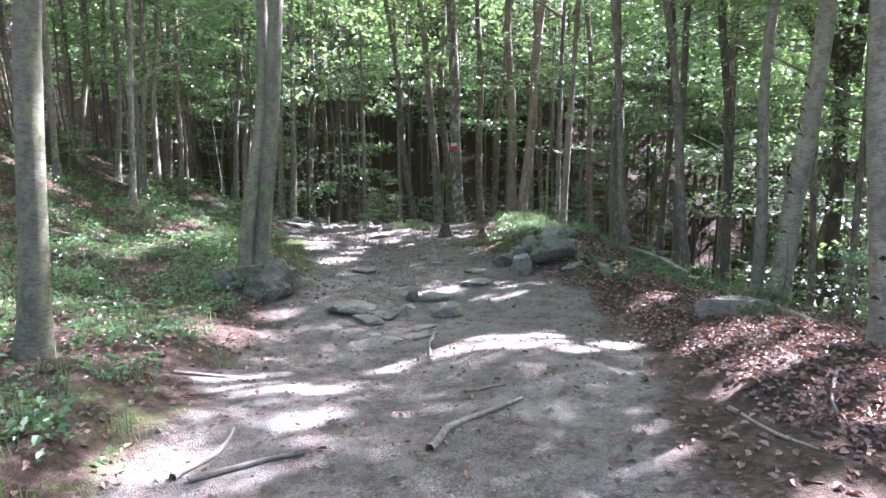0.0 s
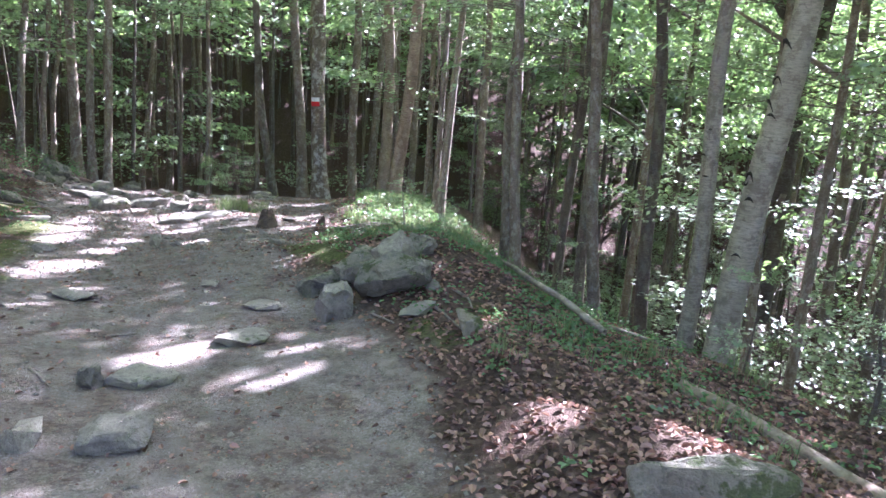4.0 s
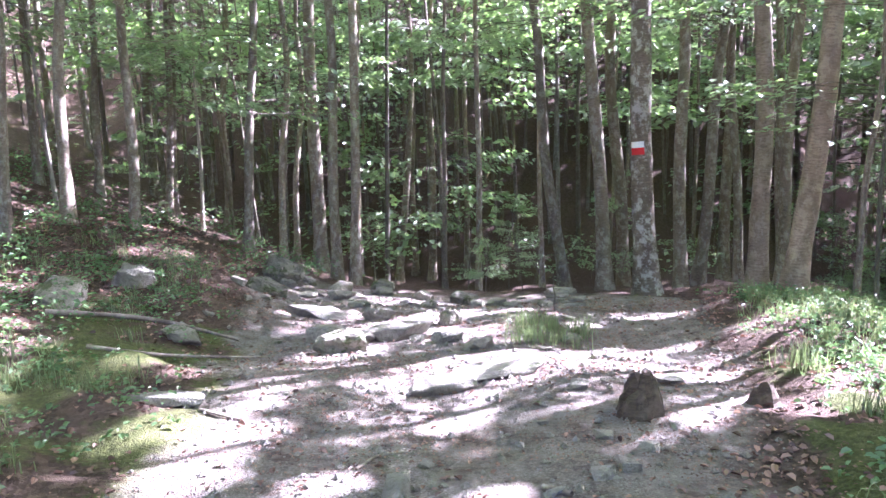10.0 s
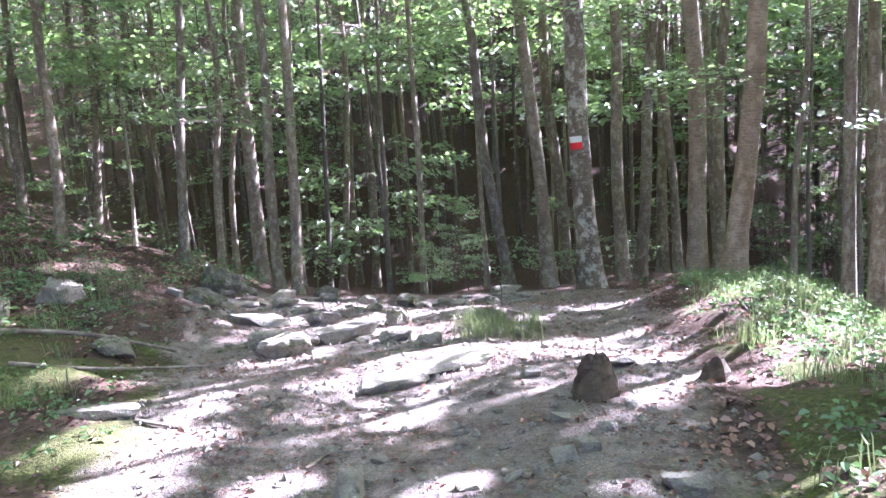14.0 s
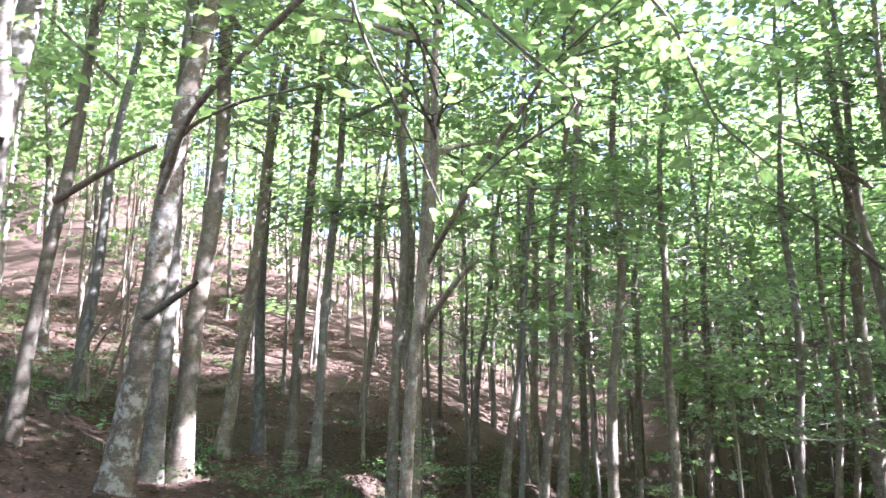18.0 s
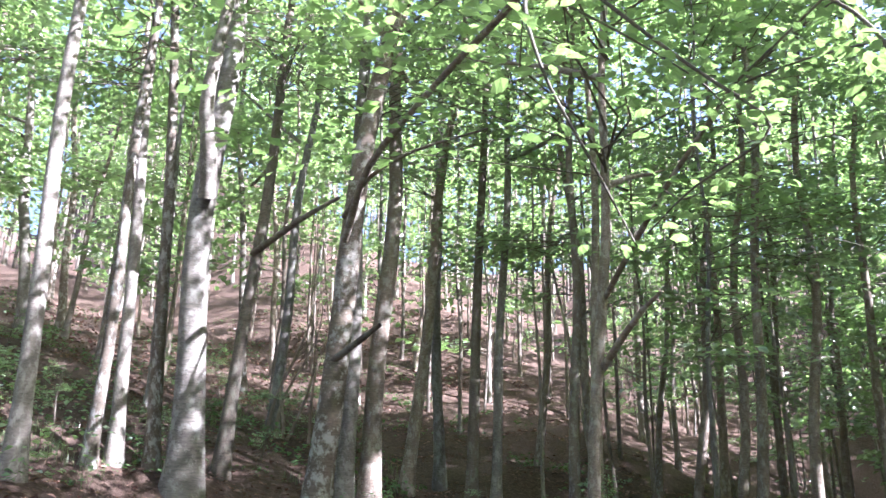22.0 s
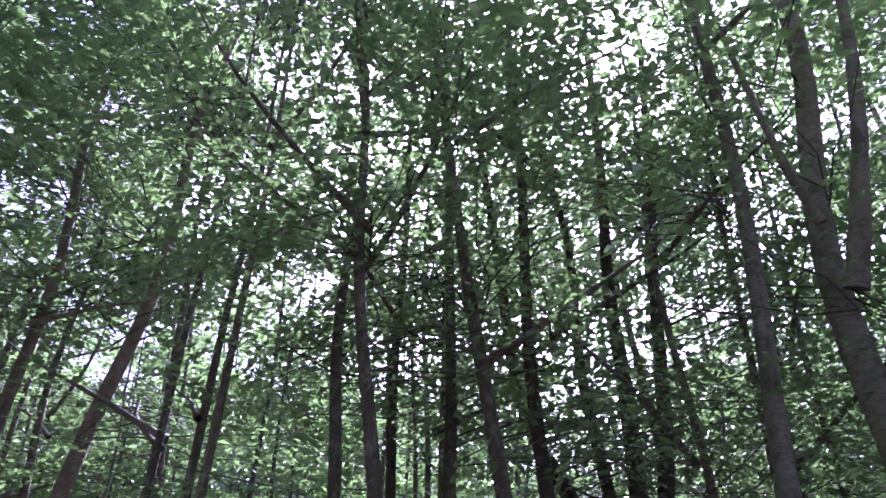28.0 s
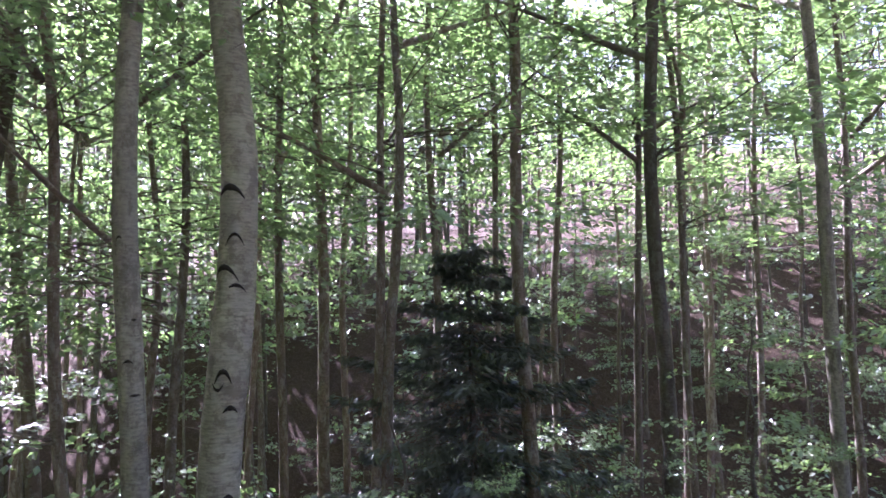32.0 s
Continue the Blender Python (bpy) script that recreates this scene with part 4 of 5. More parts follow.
def leafy_twig(tree, points, n, seed, size=0.078):
    """A hanging twig with single leaves on both sides."""
    rng = np.random.RandomState(seed)
    twig = limb(tree, points, 0.011, 0.004, "dark", "twig", 5)
    inv = tree.matrix_basis.inverted()
    pts = np.array([inv @ Vector(p) for p in points])
    k = rng.uniform(0, len(pts) - 1, n)
    c = np.column_stack([np.interp(k, np.arange(len(pts)), pts[:, j]) for j in range(3)])
    az = rng.uniform(0, 6.283, n)
    al = np.column_stack([np.cos(az), np.sin(az), rng.uniform(-0.5, 0.15, n)])
    al /= np.linalg.norm(al, axis=1)[:, None]
    c = c + al * rng.uniform(0.02, 0.32, n)[:, None]
    nm = np.column_stack([rng.normal(0, 0.35, n), rng.normal(0, 0.35, n), np.ones(n)])
    nm -= al * (nm * al).sum(1)[:, None]
    nm /= np.linalg.norm(nm, axis=1)[:, None]
    side = np.cross(nm, al)
    L = size * rng.uniform(0.75, 1.2, n)[:, None]
    ring = [(-0.5, 0), (-0.25, 0.26), (0.1, 0.31), (0.35, 0.17), (0.55, 0), (0.35, -0.17), (0.1, -0.31), (-0.25, -0.26)]
    v = np.stack([c + al * L * a + side * L * b + nm * L * (0.25 * abs(b) - 0.15 * a * a) for a, b in ring], 1)
    i = np.arange(n)[:, None] * 8
    f = np.concatenate([i + np.array([[0, 1, 6, 7]]), i + np.array([[1, 2, 5, 6]]), i + np.array([[2, 3, 4, 5]])])
    me = mesh_from("twig_leaves", v.reshape(-1, 3), f)
    part("twig_leaves", me, LEAF, twig, "broad fresh green beech leaves")


leafy_twig(mottled_tree, [(-4.49, 6.9, 5.41), (-4.04, 6.44, 4.6), (-3.98, 6.51, 4.24), (-3.92, 6.69, 3.89), (-3.9, 6.86, 3.6)], 70, 1)
leafy_twig(mottled_tree, [(-4.49, 6.9, 5.41), (-3.6, 7.2, 4.9), (-3.2, 7.38, 4.41), (-3.14, 7.46, 4.14), (-3.09, 7.48, 3.9), (-2.95, 7.6, 3.7)], 90, 2)
leafy_twig(mottled_tree, [(-4.49, 6.9, 5.41), (-3.9, 7.3, 4.5), (-3.55, 7.38, 4.1), (-4.02, 7.35, 4.01), (-4.29, 7.33, 3.86)], 70, 3)
leafy_twig(mottled_tree, [(-5.42, 7.56, 6.07), (-5.0, 8.0, 5.6), (-4.6, 8.3, 5.1), (-4.5, 8.5, 4.7)], 90, 4, 0.09)
leafy_twig(near_tree, [(-4.98, 8.99, 5.49), (-4.3, 8.8, 5.3), (-3.6, 8.6, 5.0), (-3.2, 8.6, 4.7)], 90, 5, 0.09)
leafy_twig(near_tree, [(-4.98, 8.99, 5.49), (-3.8, 8.5, 5.45), (-2.8, 7.8, 5.2), (-2.0, 7.6, 5.0), (-1.4, 7.6, 4.9)], 170, 7, 0.085)
leafy_twig(near_tree, [(-3.8, 8.5, 5.45), (-3.0, 8.3, 5.0), (-2.4, 8.3, 4.75)], 100, 8, 0.085)
leafy_twig(near_tree, [(-4.98, 8.99, 5.49), (-4.2, 9.2, 5.9), (-3.2, 9.4, 6.0), (-2.2, 9.3, 5.9)], 160, 9, 0.09)
leafy_twig(near_tree, [(-6.0, 9.36, 5.15), (-5.5, 9.0, 4.8), (-5.0, 8.6, 4.6)], 70, 6, 0.09)


# ---- marks and scars on trunks ----
def plate(tree, z0, z1, az, span, r, name, material, label):
    """A patch that hugs a trunk of radius r round the upright line of the tree."""
    n = 8
    a = np.linspace(az - span / 2, az + span / 2, n)
    v = np.concatenate([np.column_stack([r * np.cos(a), r * np.sin(a), np.full(n, z)]) for z in (z0, z1)])
    f = [[i, i + 1, n + i + 1, n + i] for i in range(n - 1)]
    return part(name, mesh_from(name, v, f, smooth=True), material, tree, label)


def plain(name, colour, rough=0.7):
    m, t, b = mat(name, rough)
    col = mix(t, noise_tex(t, coords(t), 30.0, 4), colour, tuple(c * 0.75 for c in colour))
    t.links.new(col, b.inputs["Base Color"])
    return m


WHITE_PAINT, RED_PAINT = plain("white_paint", (0.8, 0.78, 0.74)), plain("red_paint", (0.62, 0.03, 0.03))
SCAR = plain("dark_scar", (0.035, 0.028, 0.022), 0.9)


def on_trunk(tree, place, span, tall, name, material, label, share=1.0):
    """Lays a patch on the trunk where the world point is, turned to the trail."""
    t = [o for o in tree.children if o.name.startswith("trunk")][0]
    inv = tree.matrix_basis.inverted()
    p = inv @ Vector(place)
    co = np.array([v.co for v in t.data.vertices]) * np.array(t.scale)
    ring = co[np.argsort(abs(co[:, 2] - p.z))[:24]]
    c = ring.mean(0)
    r = np.hypot(ring[:, 0] - c[0], ring[:, 1] - c[1]).max() * 1.03 + 0.004
    az = math.atan2(p.y - c[1], p.x - c[0])
    ob = plate(tree, p.z - tall / 2, p.z + tall / 2, az, span, r, name, material, label)
    ob.location = (c[0], c[1], 0)
    return ob


on_trunk(mtree, (-0.42, 17.2, 2.09), 1.1, 0.1, "white_mark", WHITE_PAINT, "white paint band of a trail mark")
on_trunk(mtree, (-0.42, 17.2, 1.98), 1.1, 0.115, "red_mark", RED_PAINT, "red paint band of a trail mark")


def brow(tree, place, width, drop, thick):
    """A dark scar bowed like an eyebrow where a branch was shed."""
    t = [o for o in tree.children if o.name.startswith("trunk")][0]
    p = tree.matrix_basis.inverted() @ Vector(place)
    co = np.array([v.co for v in t.data.vertices]) * np.array(t.scale)
    ring = co[np.argsort(abs(co[:, 2] - p.z))[:24]]
    c = ring.mean(0)
    r = np.hypot(ring[:, 0] - c[0], ring[:, 1] - c[1]).mean()
    az = math.atan2(p.y - c[1], p.x - c[0])
    u = np.linspace(-1, 1, 9)
    pts = np.column_stack([c[0] + r * np.cos(az + u * width / r), c[1] + r * np.sin(az + u * width / r), p.z - drop * u * u])
    part("bark_scar", mesh_from("bark_scar", *tube(pts, thick * (1.1 - abs(u)), 6), smooth=True), SCAR, tree, "dark scar of a shed branch")


for place, w, d, k in (((4.5, 6.4, 3.74), 0.13, 0.1, 0.03), ((4.55, 6.22, 3.33), 0.08, 0.1, 0.014), ((4.5, 6.5, 3.06), 0.13, 0.12, 0.026), ((4.5, 6.3, 2.2), 0.07, 0.1, 0.022), ((4.5, 6.4, 2.05), 0.05, -0.06, 0.014), ((4.6, 6.2, 2.9), 0.09, 0.06, 0.02), ((4.6, 6.2, 1.9), 0.06, 0.04, 0.022), ((4.6, 6.2, 1.2), 0.06, 0.04, 0.018)):
    brow(pale_tree, place, w, d, k)
for place, w, d, k in (((1.84, -0.41, 2.25), 0.035, 0.01, 0.022), ((1.86, -0.44, 2.46), 0.025, 0.01, 0.014), ((1.87, -0.45, 2.1), 0.03, -0.01, 0.016), ((1.83, -0.4, 1.92), 0.05, 0.02, 0.018), ((1.91, -0.5, 1.95), 0.03, 0.0, 0.014), ((1.87, -0.45, 1.76), 0.04, 0.02, 0.016), ((1.66, -0.17, 2.84), 0.03, 0.02, 0.012)):
    brow(edge_tree, place, w, d, k)
for place, w, d, k in (((4.46, 7.06, 2.79), 0.03, 0.02, 0.016), ((4.5, 6.95, 2.64), 0.025, 0.0, 0.012), ((4.49, 6.99, 2.32), 0.04, 0.02, 0.014), ((4.47, 7.03, 3.29), 0.03, 0.03, 0.012), ((4.51, 6.94, 2.05), 0.05, 0.0, 0.012)):
    brow(pale_mate, place, w, d, k)


# ---- spruce ----
def spruce(x, y, h, reach):
    e = stand("spruce_tree", x, y, (0, 0), "dark young spruce with drooping needle boughs among the beeches", "tree", "", 0.4)
    u = np.linspace(0, 1, 10)
    part("trunk", mesh_from("trunk", *tube(np.column_stack([0 * u, 0 * u, -0.3 + u * (h + 0.3)]), 0.09 * (1.02 - u), 7), smooth=True), BARK["dark"], e)
    rng = np.random.RandomState(9)
    for lvl in range(20):
        zc = 0.3 + (h - 0.5) * lvl / 20
        for k in range(6):
            z = zc + rng.uniform(-0.16, 0.12)
            L = (reach * (1 - z / h) ** 0.75 + 0.12) * rng.uniform(0.65, 1.15)
            az = k * 1.05 + lvl * 0.7 + rng.uniform(-0.35, 0.35)
            dip = rng.uniform(0.15, 0.45)
            n = int(40 + 160 * L)
            s = rng.uniform(0.05, 1, n)
            side = rng.uniform(-1, 1, n) * 0.4 * L * (1.05 - s)
            c = np.column_stack([np.cos(az) * s * L - np.sin(az) * side, np.sin(az) * s * L + np.cos(az) * side, z - dip * L * s + 0.2 * L * s * s - 0.3 * abs(side) + rng.normal(0, 0.03, n)])
            da = az + np.sign(side) * rng.uniform(0.2, 1.2, n)
            al = np.column_stack([np.cos(da), np.sin(da), rng.uniform(-0.7, 0.3, n)])
            al /= np.linalg.norm(al, axis=1)[:, None]
            nm = np.column_stack([rng.normal(0, 0.5, n), rng.normal(0, 0.5, n), np.ones(n)])
            nm -= al * (nm * al).sum(1)[:, None]
            nm /= np.linalg.norm(nm, axis=1)[:, None]
            lv, lf = leaves(c, nm, al, rng.uniform(0.08, 0.17, n), rng.uniform(0.025, 0.05, n))
            q = np.linspace(0, 1, 4)
            bv, bf = tube(np.column_stack([np.cos(az) * q * L, np.sin(az) * q * L, z - dip * L * q + 0.2 * L * q * q]), 0.012 * (1.1 - q), 3)
            bough = part("bough", mesh_from("bough", bv, bf), BARK["dark"], e)
            part("needles", mesh_from("needles", lv, lf), NEEDLE, bough, "dark green needles")


spruce(7.9, 4.05, 3.75 - gz(7.9, 4.05), 3.3)


# ---- rocks ----
def rock(x, y, w, d, h, seed, mossy=False, sink=0.25, turn=None, label=""):
    rng = random.Random(seed)
    bm = bmesh.new()
    small = w < 0.3
    h = h * 0.65 if small else h
    for _ in range(13 if small else 30):
        v = Vector((rng.gauss(0, 1), rng.gauss(0, 1), rng.gauss(0, 1))).normalized()
        v = Vector([math.copysign(abs(c) ** (0.6 if small else 0.85), c) for c in v]) * rng.uniform(0.78, 1.08)
        if w >= 0.3 and not mossy:
            v.z = min(v.z, 0.5 + 0.12 * v.x)
        bm.verts.new((v.x * w / 2, v.y * d / 2, v.z * h / 2 + h / 2 - sink * h))
    hull = bmesh.ops.convex_hull(bm, input=bm.verts)
    bmesh.ops.delete(bm, geom=[g for g in hull["geom_interior"] if isinstance(g, bmesh.types.BMVert)], context="VERTS")
    bmesh.ops.dissolve_limit(bm, angle_limit=radians(14), verts=bm.verts, edges=bm.edges)
    if w > 0.25:
        bmesh.ops.bevel(bm, geom=bm.edges[:], offset=0.05 * min(w, d, h), segments=1, affect="EDGES", clamp_overlap=True)
    bmesh.ops.triangulate(bm, faces=bm.faces)
    if w > 0.25:
        bmesh.ops.subdivide_edges(bm, edges=bm.edges[:], cuts=2, use_grid_fill=True)
        for v in bm.verts:
            v.co += noise.noise_vector(v.co * 5 / max(w, 0.3) + Vector((seed, 0, 0))) * 0.12 * min(w, d, h)
            v.co += noise.noise_vector(v.co * 17 / max(w, 0.3) + Vector((seed, 3, 0))) * 0.05 * min(w, d, h)
    me = bpy.data.meshes.new("rock")
    bm.to_mesh(me)
    bm.free()
    me.materials.append(ROCK_MOSS if mossy else ROCK)
    ob = new("rock", me)
    e = 0.25
    slope = Vector((gz(x - e, y) - gz(x + e, y), gz(x, y - e) - gz(x, y + e), 2 * e)).normalized()
    ob.matrix_basis = Matrix.Translation((x, y, gz(x, y))) @ Vector((0, 0, 1)).rotation_difference(slope).to_matrix().to_4x4() @ Matrix.Rotation(rng.uniform(0, 6.28) if turn is None else turn, 4, "Z")
    return tagged(ob, label or ("mossy grey rock half sunk in the forest floor" if mossy else "angular grey stone lying on the trodden trail"), "rock", "stones of the trail")


rock(-1.55, 2.45, 0.5, 0.38, 0.3, 1, turn=0.3, label="angular pale grey stone with a flat top on the trail")
rock(-2.02, 2.45, 0.2, 0.32, 0.34, 2, turn=0.2)
rock(-1.62, 3.5, 0.55, 0.4, 0.15, 3, turn=-0.2)
rock(-1.93, 3.4, 0.26, 0.2, 0.36, 4, True, label="small dark mossy stone standing on the trail")
rock(-2.65, 2.35, 0.66, 0.5, 0.24, 5, turn=0.1, label="broad flat pale stone lying on the trail")
rock(-2.3, 2.2, 0.42, 0.3, 0.16, 6)
rock(-2.45, 1.95, 0.4, 0.3, 0.12, 7)
rock(-1.0, 4.25, 0.5, 0.4, 0.16, 8, turn=0.2)
rock(-0.88, 5.25, 0.4, 0.26, 0.11, 9, turn=0.2)
rock(-0.17, 4.95, 0.42, 0.3, 0.62, 10, turn=0.35, label="upright pale grey stone at the edge of the trail")
rock(0.42, 5.22, 0.8, 0.5, 0.52, 11, True, turn=-0.2, label="long angular mossy block in the heap of stones")
rock(0.47, 5.62, 0.5, 0.34, 0.72, 12, turn=0.5, label="tilted pale grey slab standing in the heap of stones")
rock(0.08, 5.72, 0.5, 0.42, 0.4, 13, True)
rock(0.22, 5.45, 0.34, 0.3, 0.34, 14, True)
rock(-0.28, 5.7, 0.55, 0.36, 0.3, 17, True, turn=0.3)
rock(0.74, 5.1, 0.15, 0.13, 0.2, 15, turn=0.2, label="small chalk-pale stone beside a mossy block")
rock(0.53, 4.66, 0.42, 0.3, 0.12, 16)
rock(0.84, 4.1, 0.24, 0.55, 0.34, 20, True, turn=0.3)
rock(0.2, 6.1, 0.4, 0.3, 0.24, 22, True)
rock(0.75, 5.95, 0.36, 0.28, 0.26, 24, True)
rock(-2.64, 5.66, 0.5, 0.36, 0.1, 18)
rock(-1.44, 6.0, 0.28, 0.2, 0.08, 19)
rock(1.45, 1.3, 1.1, 0.34, 0.3, 20, True, 0.35, turn=-0.12, label="long low mossy rock among dead leaves")
rock(-3.7, 3.05, 0.85, 0.6, 0.6, 21, True, turn=0.4, label="mossy boulder at the foot of a twin-stemmed beech")
rock(-4.25, 3.1, 0.4, 0.4, 0.35, 22, True)
rock(-2.4, 8.4, 0.17, 0.6, 0.3, 23, turn=0.12, label="long narrow stone standing on edge in the trail")
rock(-2.12, 8.25, 0.18, 0.24, 0.12, 24)
rock(-0.86, 8.25, 0.26, 0.26, 0.2, 25)
for i, (x, y, w, h) in enumerate(((-1.31, 9.39, 0.17, 0.1), (-1.2, 8.9, 0.18, 0.11), (-1.35, 8.74, 0.16, 0.12), (-1.42, 10.43, 0.23, 0.12), (-1.68, 9.73, 0.12, 0.06), (-1.82, 8.47, 0.2, 0.06), (-2.35, 8.96, 0.14, 0.06), (-0.7, 10.63, 0.28, 0.12), (-1.6, 8.52, 0.17, 0.07), (-2.01, 11.18, 0.22, 0.08), (-1.05, 9.2, 0.14, 0.08), (-0.8, 9.6, 0.2, 0.06))):
    rock(x, y, w, w * 0.75, h * 1.3, 30 + i)
for i, (x, y, w, h) in enumerate(((-3.86, 14.0, 0.45, 0.25), (-3.3, 12.8, 1.0, 0.24), (-4.06, 12.55, 0.5, 0.28), (-2.84, 13.6, 0.36, 0.22), (-2.72, 12.45, 0.42, 0.2), (-2.33, 12.03, 0.38, 0.16), (-4.72, 14.1, 0.85, 0.2), (-5.78, 15.0, 0.7, 0.22), (-5.98, 14.5, 0.25, 0.18), (-4.9, 15.9, 0.5, 0.2), (-5.2, 16.8, 0.55, 0.24))):
    rock(x, y, w, w * 0.7, h * 1.25, 50 + i, i % 4 == 3)
for i, (x, y, w, h) in enumerate(((-3.67, 12.43, 0.4, 0.18), (-1.43, 12.69, 0.36, 0.1), (-4.4, 16.6, 0.5, 0.2), (-3.7, 16.4, 0.45, 0.2), (-3.1, 16.8, 0.6, 0.22), (-2.5, 16.2, 0.5, 0.2), (-5.9, 16.2, 0.4, 0.2), (-3.4, 15.2, 0.3, 0.14), (-2.2, 15.4, 0.35, 0.14), (-1.5, 17.2, 0.6, 0.16), (-4.6, 17.4, 0.6, 0.24))):
    rock(x, y, w, w * 0.75, h * 1.25, 70 + i, i % 3 == 1)
for i, (x, y, w, d, h) in enumerate(((-2.1, 10.95, 0.95, 0.5, 0.16), (-3.7, 11.9, 0.6, 0.4, 0.3), (-4.35, 9.75, 0.75, 0.3, 0.16))):
    rock(x, y, w, d, h, 110 + i, i == 1, turn=0.1)
crest = random.Random(4)
for i in range(46):
    x, w = crest.uniform(-5.8, -0.9), crest.uniform(0.1, 0.24)
    rock(x, crest.uniform(11.6, 16.6), w, w * 0.7, w * crest.uniform(0.3, 0.6), 260 + i, crest.random() < 0.15)
for i in range(26):
    x = crest.uniform(-6.2, -1.2)
    w = crest.uniform(0.14, 0.4)
    rock(x, 15.6 + 0.25 * math.sin(x * 2) + crest.uniform(-0.5, 1.3), w, w * 0.7, w * crest.uniform(0.35, 0.6), 120 + i, crest.random() < 0.3)
rock(-6.12, 16.4, 0.8, 0.6, 0.6, 90, True, label="mossy boulder on the rim of the trail")
rock(-6.73, 13.2, 0.5, 0.4, 0.48, 91, label="bright pale rock on the grassy bank")
rock(-7.1, 12.4, 0.9, 0.6, 0.34, 92, True, 0.5)
rock(-5.3, 11.6, 0.5, 0.35, 0.2, 93, True)
rock(-3.6, 7.8, 0.34, 0.22, 0.14, 94)
rock(-2.5, 10.6, 0.7, 0.45, 0.16, 95)

# gravel and chips on the trail
rng = np.random.RandomState(21)
n = 17000
gx, gy = rng.uniform(-5.5, 1.2, n), rng.uniform(-6.5, 16.5, n)
keep = (trodden(gx, gy) > 0.35) & ((gy > 5) | (rng.uniform(0, 1, n) < 0.5))
gx, gy = gx[keep], gy[keep]
n = len(gx)
s = 0.006 + np.where(gy > 6, 0.036, 0.022) * rng.uniform(0, 1, n) ** 3
octa = np.array([(1, 0, 0), (0.2, 0.9, 0.1), (-1, 0.1, 0), (-0.1, -0.9, 0), (0.1, 0.1, 0.7), (0, 0, -0.6)])
tri = np.array([(0, 1, 4), (1, 2, 4), (2, 3, 4), (3, 0, 4), (1, 0, 5), (2, 1, 5), (3, 2, 5), (0, 3, 5)])
a = rng.uniform(0, 6.283, n)
j = octa[None] * rng.uniform(0.6, 1.3, (n, 6, 3)) * s[:, None, None]
v = np.stack([j[..., 0] * np.cos(a)[:, None] - j[..., 1] * np.sin(a)[:, None], j[..., 0] * np.sin(a)[:, None] + j[..., 1] * np.cos(a)[:, None], j[..., 2]], -1)
v += np.stack([gx, gy, ground_z(gx, gy) + s * 0.25], -1)[:, None]
me = mesh_from("gravel", v.reshape(-1, 3), (np.arange(n)[:, None, None] * 6 + tri[None]).reshape(-1, 3))
me.materials.append(ROCK)
tagged(new("gravel", me), "loose grey gravel and stone chips on the trail", "gravel", kind="stuff")


# ---- dead wood ----
def stick(points, r0, r1, lift=0.0, label="grey-brown dead stick lying on the ground", name="stick", material=None):
    pts = np.array([(x, y, gz(x, y) + r0 * 0.6 + lift) for x, y in points])
    k = np.linspace(0, len(pts) - 1, (len(pts) - 1) * 5 + 1)
    fine = np.column_stack([np.interp(k, np.arange(len(pts)), pts[:, c]) for c in range(3)])
    rs = np.random.RandomState(int(abs(points[0][0]) * 100))
    fine[1:-1, :2] += rs.normal(0, r0 * 0.5, (len(fine) - 2, 2))
    for _ in range(2):
        fine[1:-1] = (fine[:-2] + 2 * fine[1:-1] + fine[2:]) / 4
    me = mesh_from(name, *tube(fine, np.linspace(r0, r1, len(fine)), 7, 4, 0.1), smooth=True)
    me.materials.append(material or DEADWOOD)
    return tagged(new(name, me), label, "dead wood", "fallen sticks")


stick([(-1.94, -1.94), (-1.82, -1.6), (-1.65, -1.39), (-1.43, -1.2), (-1.22, -1.02)], 0.03, 0.012, label="curved pale stick lying across the trail")
stick([(-1.75, 1.3), (-1.8, 0.9), (-1.85, 0.3)], 0.022, 0.012)
stick([(-1.62, -0.68), (-1.29, -0.66)], 0.014, 0.008)
stick([(-3.4, -2.1), (-3.22, -1.79), (-3.2, -1.44)], 0.026, 0.012)
stick([(-3.3, -2.15), (-2.9, -1.96), (-2.68, -1.93)], 0.024, 0.01)
stick([(0.1, -1.5), (0.18, -1.99), (0.22, -2.4)], 0.018, 0.01)
stick([(-4.03, -0.15), (-4.35, 0.3), (-4.8, 0.5)], 0.02, 0.01)
stick([(1.04, -1.18), (0.8, -1.5), (0.59, -1.96)], 0.018, 0.01)
stick([(-3.9, -0.35), (-3.5, -0.1)], 0.016, 0.01)
stick([(2.69, 5.9), (3.16, 6.0), (3.8, 5.7)], 0.035, 0.02)
stick([(0.7, 4.7), (0.81, 4.25), (0.85, 3.9)], 0.016, 0.008)
stick([(0.94, 5.11), (1.03, 4.83), (1.01, 4.55)], 0.018, 0.008)
stick([(0.13, 4.89), (0.3, 4.51)], 0.014, 0.008)
stick([(-2.1, 4.43), (-1.84, 4.51)], 0.01, 0.006)
stick([(2.23, 4.93), (2.8, 5.2), (3.38, 5.06)], 0.03, 0.018)
stick([(-2.37, 3.62), (-2.14, 3.31)], 0.012, 0.008)
stick([(-1.94, 1.56), (-1.7, 1.78)], 0.014, 0.009)
stick([(-1.95, 1.2), (-1.7, 1.38)], 0.018, 0.012)
stick([(-1.66, 8.57), (-1.52, 8.46)], 0.022, 0.016, label="short dark piece of wood on the trail", material=BARK["dark"])
stick([(-2.73, 8.83), (-2.67, 9.1), (-2.5, 9.19)], 0.012, 0.006)
stick([(-4.07, 9.61), (-3.7, 9.45)], 0.014, 0.008)
